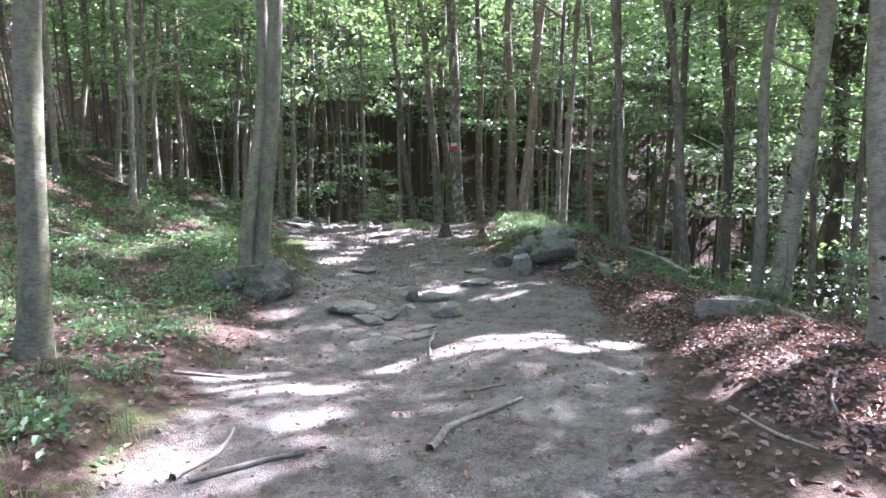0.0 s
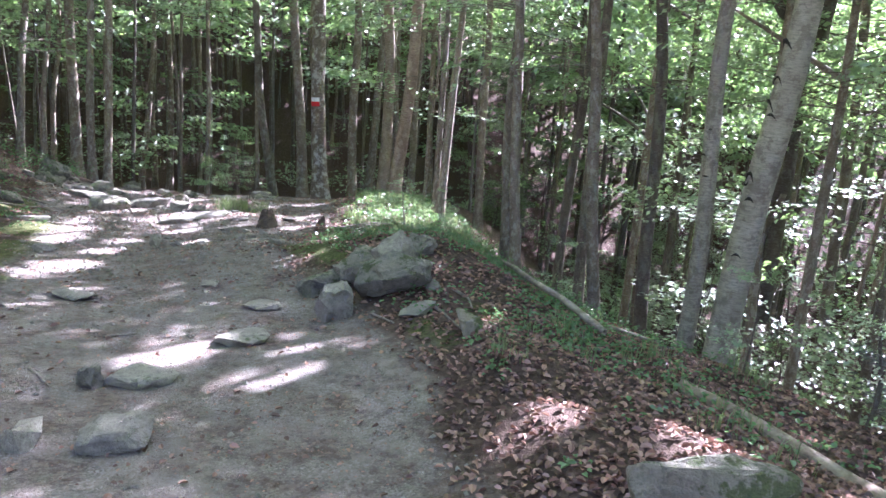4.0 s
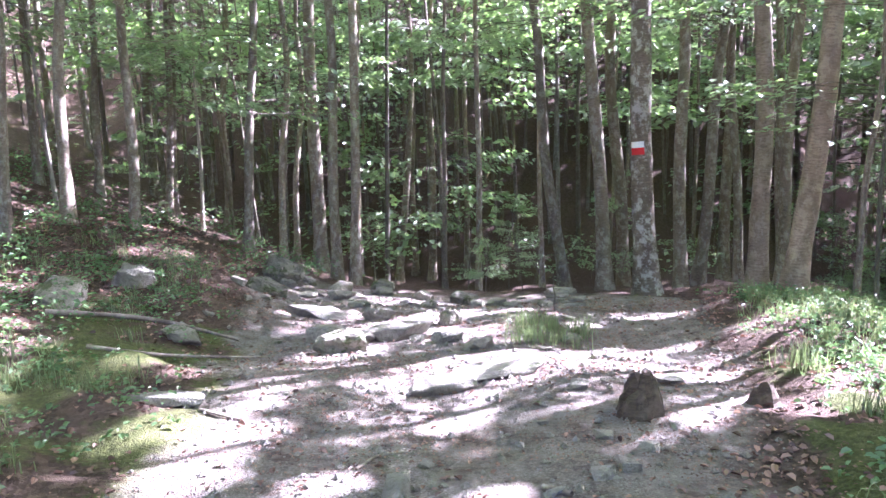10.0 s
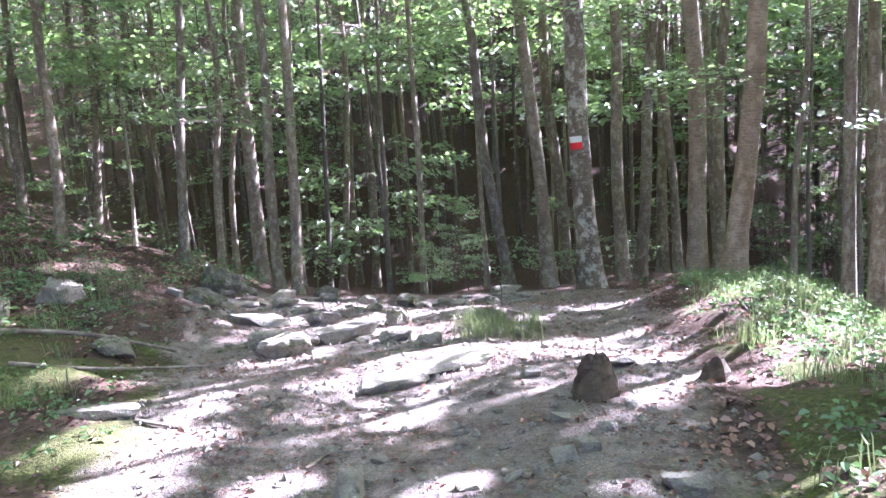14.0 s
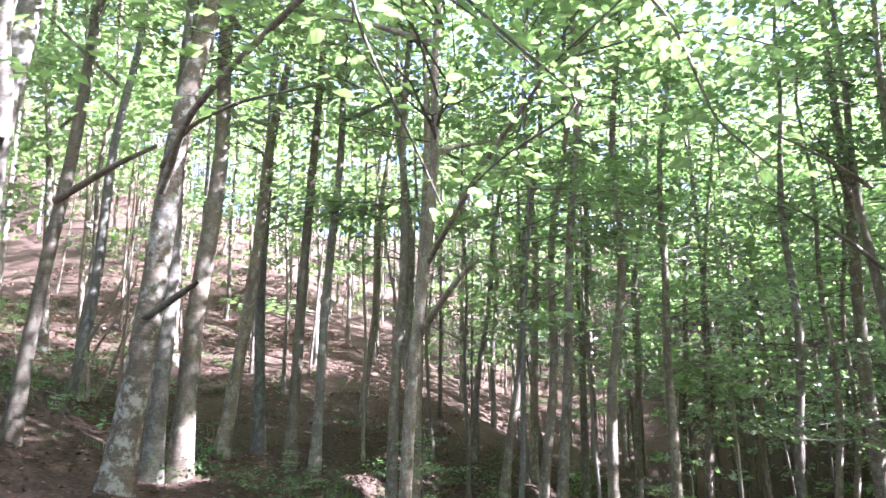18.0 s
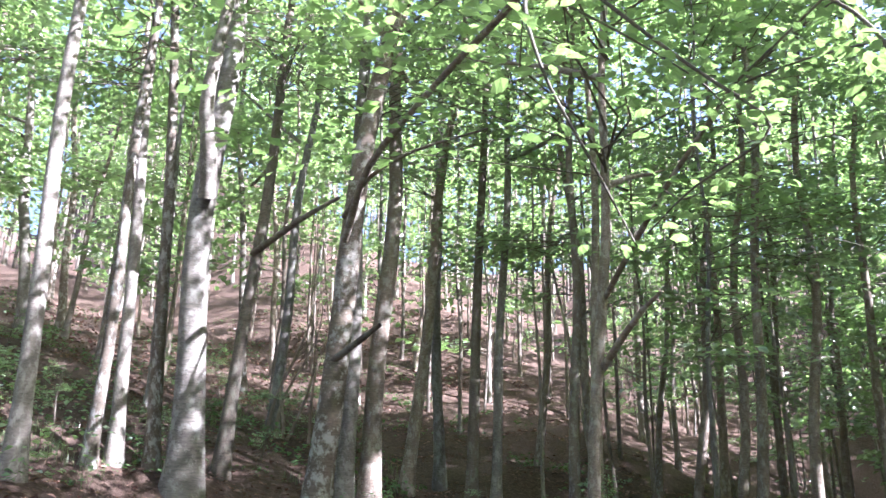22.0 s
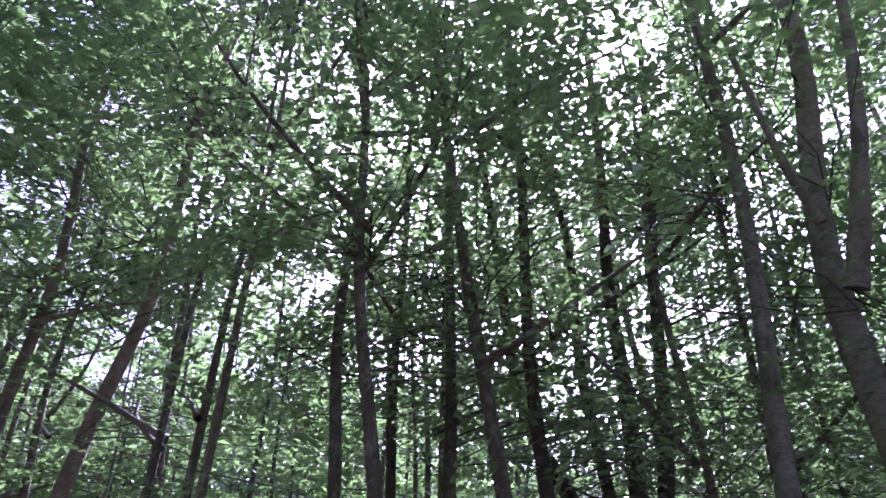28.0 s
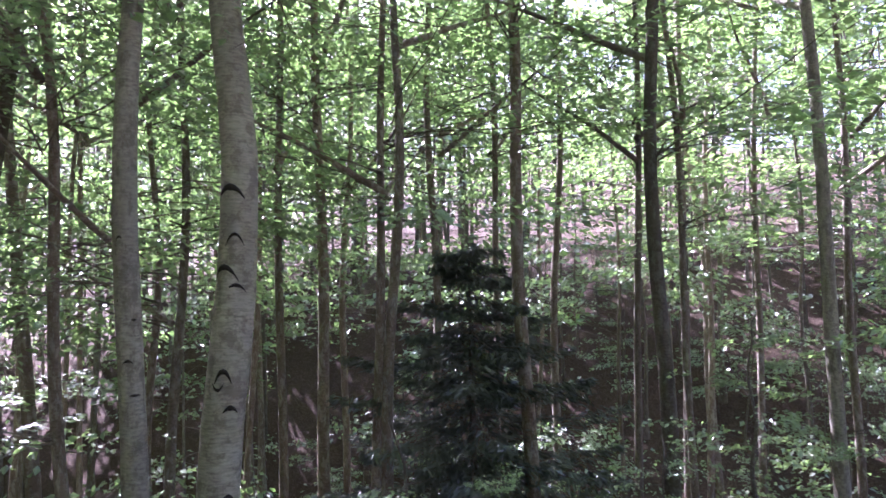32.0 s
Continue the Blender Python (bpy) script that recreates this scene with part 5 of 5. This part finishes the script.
for k in range(6):
    stick([(0.1 + 0.12 * k, 8.9 - 0.1 * k), (0.2 + 0.05 * k, 8.4), (0.4 - 0.08 * k, 7.9 + 0.05 * k)], 0.009, 0.004, 0.03 * k, "thin pale dead twigs in a tangle on the bank")
stick([(-5.6, 10.6), (-5.0, 10.9), (-4.3, 11.4)], 0.02, 0.01, 0.05)
stick([(-6.5, 11.3), (-5.7, 11.9), (-4.9, 12.1)], 0.03, 0.015, 0.06)
stick([(-6.0, 1.2), (-5.2, 1.9), (-4.6, 2.0)], 0.025, 0.012)
stick([(-7.6, 5.0), (-6.6, 5.6), (-5.4, 5.7)], 0.03, 0.015)
stick([(2.5, 3.4), (2.64, 2.6), (2.8, 1.9), (2.75, 1.2), (2.6, 0.5)], 0.075, 0.06, -0.05, "fallen brown log with peeling bark on the bank", "fallen_log", BARK["warm"])
stick([(2.2, 9.6), (2.1, 8.2), (2.05, 6.9), (1.85, 5.6), (1.98, 4.8), (2.15, 4.2)], 0.022, 0.036, 0.16, "long pale fallen branch lying down the bank", "fallen_branch")
stick([(2.45, 9.7), (2.2, 8.9), (2.08, 8.1)], 0.02, 0.03, 0.1, "forked end of a fallen branch on the bank", "fallen_branch")

# stump in the trail and the stub at its edge
def stump(x, y, r, h, seed, label):
    rs = np.random.RandomState(seed)
    k, rings = 14, 7
    a = np.arange(k) * 6.283 / k
    lobes = 1 + 0.22 * np.sin(3 * a + seed) + 0.12 * rs.normal(0, 1, k)
    v = []
    for i in range(rings):
        u = i / (rings - 1)
        rad = r * lobes * (1.35 - 0.55 * u - 0.35 * u**3) * (1 + rs.normal(0, 0.07, k))
        zz = -0.08 + (h + 0.08) * u * (1 + (0.08 * rs.normal(0, 1, k) if i > rings - 3 else 0))
        v.append(np.column_stack([rad * np.cos(a) + 0.1 * r * u, rad * np.sin(a), np.broadcast_to(zz, k)]))
    v.append(np.array([[0.02, 0, h * 1.02]]))
    v = np.concatenate(v)
    f = [(i * k + j, i * k + (j + 1) % k, (i + 1) * k + (j + 1) % k, (i + 1) * k + j) for i in range(rings - 1) for j in range(k)]
    top = len(v) - 1
    me = bpy.data.meshes.new("stump")
    me.from_pydata(v.tolist(), [], f + [((rings - 1) * k + j, (rings - 1) * k + (j + 1) % k, top) for j in range(k)])
    me.materials.append(ROTTEN)
    ob = new("tree_stump", me)
    ob.location = (x, y, gz(x, y))
    tagged(ob, label, "stump")


stump(-1.05, 9.85, 0.14, 0.27, 2, "dark weathered tree stump standing in the trail")
stump(-0.16, 10.15, 0.1, 0.13, 5, "small rotten stump at the mossy edge of the trail")

# dead boughs hanging down among the trunks of the hillside
vine_rng = np.random.RandomState(8)
for k in range(6):
    x, y = -15.3 + vine_rng.uniform(-0.5, 0.5), 9.4 + vine_rng.uniform(-0.5, 0.5)
    zb, u = gz(x, y), np.linspace(0, 1, 12)
    pts = np.column_stack([x + 0.35 * u + 0.14 * np.sin(u * 7 + k), y + 0.5 * u + 0.16 * np.sin(u * 6 + 2 * k), zb - 0.1 + u * vine_rng.uniform(2.2, 3.6)])
    me = mesh_from("dead_bough", *tube(pts, 0.035 * (1.1 - u), 6), smooth=True)
    me.materials.append(BARK["warm"])
    tagged(new("dead_bough", me), "reddish brown crooked dead bough propped upright on the slope", "dead wood", "fallen sticks")


# ---- litter, herbs and grass ----
def flat_leaves(name, n, box, chance, size, material, label, seed, lift=0.006, tilt=0.35, category="leaf litter"):
    rs = np.random.RandomState(seed)
    x, y = rs.uniform(box[0], box[1], n), rs.uniform(box[2], box[3], n)
    k = rs.uniform(0, 1, n) < chance(x, y)
    x, y = x[k], y[k]
    n = len(x)
    az = rs.uniform(0, 6.283, n)
    al = np.column_stack([np.cos(az), np.sin(az), rs.normal(0, tilt * 0.6, n)])
    al /= np.linalg.norm(al, axis=1)[:, None]
    nm = np.column_stack([rs.normal(0, tilt, n), rs.normal(0, tilt, n), np.ones(n)])
    nm -= al * (nm * al).sum(1)[:, None]
    nm /= np.linalg.norm(nm, axis=1)[:, None]
    c = np.column_stack([x, y, ground_z(x, y) + lift + rs.uniform(0, 0.02, n)])
    s = size * rs.uniform(0.7, 1.3, n)
    me = mesh_from(name, *(oval_leaves if 0.035 < size < 0.07 else leaves)(c, nm, al, s, s * 0.66))
    me.materials.append(material)
    return tagged(new(name, me), label, category, kind="stuff")


def green(x, y):
    """Where herbs and grass grow: banks beside the trail, in patches."""
    off = 1 - trodden(x, y)
    left = np.clip((path_left(y) - x) / 0.8, 0, 1) * np.clip((x + 10) / 3, 0, 1)
    right = np.clip((x - path_right(y) - 0.25) / 0.5, 0, 1) * np.clip((3.6 - x) / 1.2, 0, 1) * np.clip((y - 1.2) / 2, 0, 1)
    return off * np.clip(np.interp(y, (-6, 4, 8), (0.75, 0.75, 0.65)) + 0.9 * waves(x, y, 2.6, 12) + 0.5 * waves(x, y, 0.8, 13), 0, 1) * np.maximum(left, right)


flat_leaves("leaf_litter", 30000, (-9, 4, -7, 16), lambda x, y: np.clip(1.0 - 0.94 * trodden(x, y), 0, 1) * (1 - 0.6 * green(x, y)) * np.clip(1 - 1.25 * mossy(x, y), 0.06, 1), 0.055, LITTER, "brown dead beech leaves on the forest floor", 31)
flat_leaves("leaf_litter", 13000, (0.3, 4.2, -3.5, 4.5), lambda x, y: np.clip(1 - 1.3 * trodden(x, y), 0, 1), 0.05, LITTER, "thick reddish brown dead leaves beside the trail", 34, 0.012, 0.5)
flat_leaves("leaf_litter", 6000, (-0.6, 4.0, 4.5, 9.5), lambda x, y: np.clip(1 - 1.2 * trodden(x, y), 0, 1) * np.clip(1 - 1.2 * mossy(x, y), 0.08, 1), 0.055, LITTER, "brown dead leaves between the mossy stones", 35, 0.01, 0.5)
flat_leaves("leaf_litter", 24000, (-21, -6.5, -3, 18), lambda x, y: 0.9 + 0 * x, 0.075, LITTER, "brown dead beech leaves on the hillside", 32)
flat_leaves("leaf_litter", 11000, (-5.5, 1, -5, 17), lambda x, y: np.interp(y, (-5, 4, 8), (0.25, 0.3, 0.9)) * trodden(x, y) * np.clip(0.4 + waves(x, y, 1.6, 15), 0, 1), 0.04, LITTER, "scattered brown dead leaves on the trail", 33)
flat_leaves("leaf_crumbs", 80000, (-5.8, 0.8, -4, 16), lambda x, y: np.interp(y, (-4, 5, 8), (0.2, 0.35, 1)) * trodden(x, y) * np.clip(0.55 + waves(x, y, 1.9, 16), 0.05, 1), 0.022, LITTER, "fine brown crumbs of dead leaves trodden into the trail", 36, 0.002)


def herbs(name, n, box, chance, per, spread, tall, size, material, label, seed):
    """Clumps of small leaves at several heights."""
    rs = np.random.RandomState(seed)
    x, y = rs.uniform(box[0], box[1], n), rs.uniform(box[2], box[3], n)
    k = rs.uniform(0, 1, n) < chance(x, y)
    x, y = x[k], y[k]
    z = ground_z(x, y)
    m = len(x)
    grow = rs.uniform(0.5, 1.3, m)
    c = np.repeat(np.column_stack([x, y, z]), per, 0)
    g = np.repeat(grow, per)
    az, rad = rs.uniform(0, 6.283, m * per), np.sqrt(rs.uniform(0, 1, m * per)) * spread * g
    c[:, 0] += rad * np.cos(az)
    c[:, 1] += rad * np.sin(az)
    c[:, 2] += rs.uniform(0.15, 1, m * per) * tall * g
    al = np.column_stack([np.cos(az), np.sin(az), rs.normal(-0.05, 0.3, m * per)])
    al /= np.linalg.norm(al, axis=1)[:, None]
    nm = np.column_stack([rs.normal(0, 0.35, m * per), rs.normal(0, 0.35, m * per), np.ones(m * per)])
    nm -= al * (nm * al).sum(1)[:, None]
    nm /= np.linalg.norm(nm, axis=1)[:, None]
    s = size * rs.uniform(0.6, 1.3, m * per)
    me = mesh_from(name, *(oval_leaves if material is HERB and size < 0.065 else leaves)(c, nm, al, s, s * 0.7))
    me.materials.append(material)
    return tagged(new(name, me), label, "undergrowth", kind="stuff")


herbs("herbs", 8500, (-10, 3.6, -6, 15), lambda x, y: green(x, y) * 0.85, 12, 0.2, 0.13, 0.045, HERB, "low green woodland herbs on the banks", 41)
herbs("herbs", 150, (0.6, 3.2, 10.5, 17), lambda x, y: np.clip((x - path_right(y) - 0.3) / 0.4, 0, 1), 22, 0.2, 0.15, 0.05, HERB, "leafy green herbs along the edge of the ravine", 42)
herbs("herbs", 300, (-12, -6, 9, 20), lambda x, y: 0.6 + 0 * x, 30, 0.35, 0.35, 0.06, HERB, "leafy green undergrowth at the foot of the slope", 43)


def grass(n, box, chance, seed, label):
    rs = np.random.RandomState(seed)
    x, y = rs.uniform(box[0], box[1], n), rs.uniform(box[2], box[3], n)
    k = rs.uniform(0, 1, n) < chance(x, y)
    per = 22
    x, y = np.repeat(x[k], per), np.repeat(y[k], per)
    m = len(x)
    az, far = rs.uniform(0, 6.283, m), rs.uniform(0.1, 1, m)
    x, y = x + rs.normal(0, 0.07, m), y + rs.normal(0, 0.07, m)
    h = rs.uniform(0.07, 0.27, m)
    root = np.column_stack([x, y, ground_z(x, y) - 0.01])
    d = np.column_stack([np.cos(az), np.sin(az), 0 * az])
    s = np.column_stack([-np.sin(az), np.cos(az), 0 * az]) * 0.0036
    up = np.array([0, 0, 1.0])
    mid = root + up * (h * 0.65)[:, None] + d * (h * far * 0.3)[:, None]
    tip = root + up * (h * (1 - 0.35 * far))[:, None] + d * (h * far)[:, None]
    v = np.stack([root - s, root + s, mid + s * 0.8, mid - s * 0.8, tip + s * 0.15, tip - s * 0.15], 1).reshape(-1, 3)
    i = np.arange(m)[:, None] * 6
    f = np.concatenate([i + np.array([[0, 1, 2, 3]]), i + np.array([[3, 2, 4, 5]])])
    me = mesh_from("grass", v, f)
    me.materials.append(GRASS)
    tagged(new("grass", me), label, "grass", kind="stuff")


grass(2600, (-9, 3.6, -6, 15), lambda x, y: green(x, y) * 0.6, 51, "thin green grass tufts on the banks of the trail")
grass(230, (0.3, 2.8, 7.0, 16), lambda x, y: np.clip((x - path_right(y) - 0.25) / 0.4, 0, 1), 52, "tall pale grass along the rim of the ravine")
grass(46, (-2.1, -1.2, 12.3, 13.6), lambda x, y: 0.8 + 0 * x, 53, "grass tuft on the low mound between the trails")
for x, y, h in ((0.9, 8.2, 0.9), (1.2, 7.4, 0.7), (-2.9, 18.6, 1.4), (-2.2, 18.9, 1.2), (-3.3, 19.2, 1.3), (-1.6, 14.6, 0.6), (2.2, 5.6, 0.7), (3.6, 4.2, 1.0), (3.9, 3.0, 1.1), (3.4, 2.0, 0.9)):
    sapling(x, y, 0.012, h)

herbs("herbs", 300, (0.2, 4.2, 4.2, 9.8), lambda x, y: np.clip((x - path_right(y) - 0.3) / 0.5, 0, 1) * np.clip(0.55 + waves(x, y, 1.3, 19), 0, 1), 16, 0.17, 0.16, 0.042, HERB, "bluish green herbs among the mossy stones", 45)
herbs("undergrowth", 420, (13, 32, -16, 28), lambda x, y: np.clip(0.85 + 0.3 * waves(x, y, 6.0, 23), 0, 1), 30, 0.8, 1.4, 0.15, LEAF, "low leafy beech undergrowth on the floor of the ravine", 46)
herbs("undergrowth", 60, (-13, 9, 19.5, 32), lambda x, y: np.clip(0.6 + 0.8 * waves(x, y, 5.0, 24), 0, 1), 34, 0.6, 1.0, 0.14, LEAF, "low leafy beech undergrowth in the shaded hollow", 47)
herbs("undergrowth", 300, (-21, -8.5, -3, 6), lambda x, y: np.clip(0.45 + 0.9 * waves(x, y, 3.5, 25), 0, 1), 30, 0.45, 0.6, 0.09, LEAF, "leafy green seedlings on the hillside", 48)
herbs("herbs", 800, (-9, -4, -4, 7), lambda x, y: np.clip(0.5 + 0.8 * waves(x, y, 2.0, 26), 0, 1), 16, 0.17, 0.16, 0.06, HERB, "green herbs on the bank beside the trail", 49)
# hillside greenery
herbs("herbs", 1100, (-32, -12, -12, 15), lambda x, y: np.clip(0.5 + 1.1 * waves(x, y, 4.5, 27), 0, 1), 14, 0.4, 0.3, 0.1, HERB, "green seedlings and herbs up the hillside", 55)
flat_leaves("leaf_litter", 9000, (-32, -20, -12, 20), lambda x, y: 0.9 + 0 * x, 0.11, LITTER, "brown dead leaves high on the hillside", 56, 0.01, 0.5)
herbs("herbs", 1500, (-20, -7, -2, 14), lambda x, y: np.clip(0.35 + 1.2 * waves(x, y, 4.0, 17), 0, 1), 14, 0.25, 0.16, 0.07, HERB, "patches of low green herbs on the hillside", 44)
grass(700, (-18, -8, -2, 12), lambda x, y: np.clip(0.1 + 1.2 * waves(x, y, 4.0, 17), 0, 1), 54, "thin grass patches on the hillside")


# ---- gaps in the canopy, through which the sun falls on the trail ----
GAPS = []
across = to_sun.cross(Vector((0, 0, 1))).normalized()
above = across.cross(to_sun).normalized()


gap_rng = random.Random(17)


# cuts leaves out towards the sun, so that a chosen patch of ground is lit
def sun_gap(x, y, r):
    blobs = [(0, 0, r)] if r < 0.27 else [(gap_rng.uniform(-1, 1) * r, gap_rng.uniform(-0.7, 0.7) * r, r * gap_rng.uniform(0.25, 0.5)) for _ in range(7)]
    for dx, dy, q in blobs:
        p = Vector((x + dx, y + dy, gz(x + dx, y + dy)))
        GAPS.append((p.dot(across), p.dot(above), q))


sun_gap(-1.93, 11.51, 0.42)
sun_gap(-3.38, 13.39, 0.42)
sun_gap(-2.37, 9.86, 0.24)
sun_gap(-3.97, 10.33, 0.26)
sun_gap(-3.66, 9.16, 0.25)
sun_gap(-3.72, 8.64, 0.29)
sun_gap(-3.53, 11.14, 0.19)
sun_gap(-3.09, 10.57, 0.12)
sun_gap(-2.81, 11.28, 0.22)
sun_gap(-0.97, 11.36, 0.32)
sun_gap(-0.52, 11.11, 0.25)
sun_gap(-0.66, 9.79, 0.15)
sun_gap(-0.38, 10.17, 0.14)
sun_gap(-1.26, 13.65, 0.17)
sun_gap(-0.30, 12.62, 0.13)
sun_gap(0.19, 10.18, 0.30)
sun_gap(0.54, 10.08, 0.15)
sun_gap(0.67, 13.11, 0.25)
sun_gap(-1.06, 8.26, 0.12)
sun_gap(-1.91, 8.48, 0.12)
sun_gap(-2.85, 8.61, 0.16)
sun_gap(-4.22, 9.09, 0.16)
sun_gap(-6.78, 13.31, 0.19)
sun_gap(-3.65, 16.04, 0.37)
sun_gap(-0.35, 8.12, 0.14)
sun_gap(-1.51, 11.78, 0.20)
sun_gap(-2.34, 11.51, 0.20)
sun_gap(-3.32, -0.37, 0.42)
sun_gap(-3.62, -1.94, 0.23)
sun_gap(-2.72, -0.49, 0.14)
sun_gap(-2.74, -1.26, 0.15)
sun_gap(-3.89, 1.42, 0.29)
sun_gap(-3.55, 2.3, 0.18)
sun_gap(-0.86, 0.83, 0.42)
sun_gap(-0.45, 0.35, 0.14)
sun_gap(-0.00, 0.69, 0.19)
sun_gap(-1.60, 0.70, 0.14)
sun_gap(0.99, -0.83, 0.25)
sun_gap(0.37, -1.18, 0.12)
sun_gap(1.01, 0.46, 0.25)
sun_gap(-0.78, 3.42, 0.29)
sun_gap(0.01, -2.92, 0.14)
sun_gap(-3.77, 11.76, 0.36)
sun_gap(-3.15, 7.07, 0.26)
sun_gap(-2.19, 0.35, 0.15)
sun_gap(-0.55, -2.08, 0.12)
sun_gap(-5.87, 6.26, 0.34)
sun_gap(-6.17, 4.63, 0.23)
sun_gap(1.47, 0.01, 0.23)
sun_gap(1.15, 0.77, 0.13)
sun_gap(-1.49, 4.05, 0.24)
sun_gap(-0.56, 4.04, 0.14)
sun_gap(-0.13, 4.13, 0.12)
sun_gap(-4.10, 15.48, 0.42)
sun_gap(-2.94, 7.93, 0.16)
sun_gap(-2.75, 6.12, 0.19)
sun_gap(-3.29, 6.51, 0.25)
sun_gap(-4.01, 9.57, 0.33)
sun_gap(-2.72, 10.66, 0.28)
sun_gap(-0.51, 6.80, 0.17)
sun_gap(1.04, 4.28, 0.12)
sun_gap(-2.35, 12.70, 0.42)
sun_gap(1.47, 0.01, 0.34)
sun_gap(1.15, 0.77, 0.18)
sun_gap(1.25, 1.34, 0.13)
sun_gap(2.3, 1.2, 0.16)
sun_gap(1.9, 0.2, 0.16)
sun_gap(0.93, 11.78, 0.22)
sun_gap(1.1, -0.25, 0.16)
sun_gap(0.95, 11.2, 0.2)
sun_gap(1.25, 13.2, 0.2)
sun_gap(-8.2, 12.6, 0.5)
sun_gap(-9.3, 14.2, 0.5)
sun_gap(-10.4, 16, 0.5)
sun_gap(-8.6, 16.5, 0.45)
sun_gap(-7.2, 14.8, 0.4)
sun_gap(-10.8, 12.4, 0.5)
sun_gap(-9.6, 10.6, 0.5)
sun_gap(-12, 14, 0.5)
sun_gap(-11.6, 9.2, 0.4)
sun_gap(-6.4, 10.4, 0.35)
sun_gap(-6.6, 8.4, 0.3)
sun_gap(-3, 14.6, 0.45)
sun_gap(-4.6, 14.2, 0.4)
sun_gap(-1.9, 14.4, 0.35)
sun_gap(-2.6, 13.2, 0.4)
sun_gap(-0.9, 12.4, 0.35)
sun_gap(-4.9, 16.2, 0.4)
sun_gap(-0.3, 14.5, 0.3)
sun_gap(0.9, 9.2, 0.3)
sun_gap(1.1, 10.4, 0.35)
sun_gap(0.4, 10.1, 0.32)
sun_gap(0.7, 10.9, 0.36)
sun_gap(0.6, 12.5, 0.34)
sun_gap(-0.3, 8.1, 0.2)
sun_gap(0.6, 8.3, 0.25)
sun_gap(1.6, 11.8, 0.4)
sun_gap(1.9, 13, 0.4)
sun_gap(-5.2, 8.2, 0.3)
sun_gap(-6, 9.4, 0.35)
sun_gap(-5.6, 7.2, 0.3)
sun_gap(-6.8, 10.8, 0.35)
sun_gap(-4.9, 10.6, 0.3)
sun_gap(1.6, -1.3, 0.3)
sun_gap(0.9, -1.8, 0.2)
sun_gap(1.3, 0.5, 0.26)
sun_gap(0.7, 0.2, 0.2)
sun_gap(1.8, 1.9, 0.25)
sun_gap(1.0, 2.3, 0.2)
sun_gap(0.6, -0.6, 0.2)
sun_gap(1.9, 0.7, 0.28)
# further cuts aimed at the hanging twigs, to let sun onto their leaves
for p in ((-4.0, 6.5, 4.4), (-3.2, 7.4, 4.4), (-3.6, 7.4, 4.1), (-4.5, 8.4, 5.0), (-3.6, 8.6, 5.0), (-2.6, 8.2, 5.1), (-3.0, 9.4, 5.9), (-5.2, 8.7, 4.7)):
    GAPS.append((Vector(p).dot(across), Vector(p).dot(above), 0.25))
gaps = np.array(GAPS)
for ob in [o for o in bpy.data.objects if o.name.split(".")[0] == "crown"]:
    lv, tv, tf, material = KEPT[ob.data.name]
    m = np.array(ob.parent.matrix_basis @ Matrix.LocRotScale(ob.location, ob.rotation_euler, ob.scale))
    if np.hypot(m[0, 3] + 1.5, m[1, 3] - 5) > 34:
        continue
    c = lv.reshape(-1, 4, 3).mean(1) @ m[:3, :3].T + m[:3, 3]
    u, v = c @ np.array(across), c @ np.array(above)
    shut = np.ones(len(c), bool)
    for gu, gv, r in gaps:
        shut &= (u - gu) ** 2 + (v - gv) ** 2 > (r + 0.04) ** 2
    if not shut.all():
        ob.data = crown_from("crown", lv.reshape(-1, 4, 3)[shut].reshape(-1, 3), tv, tf, material)
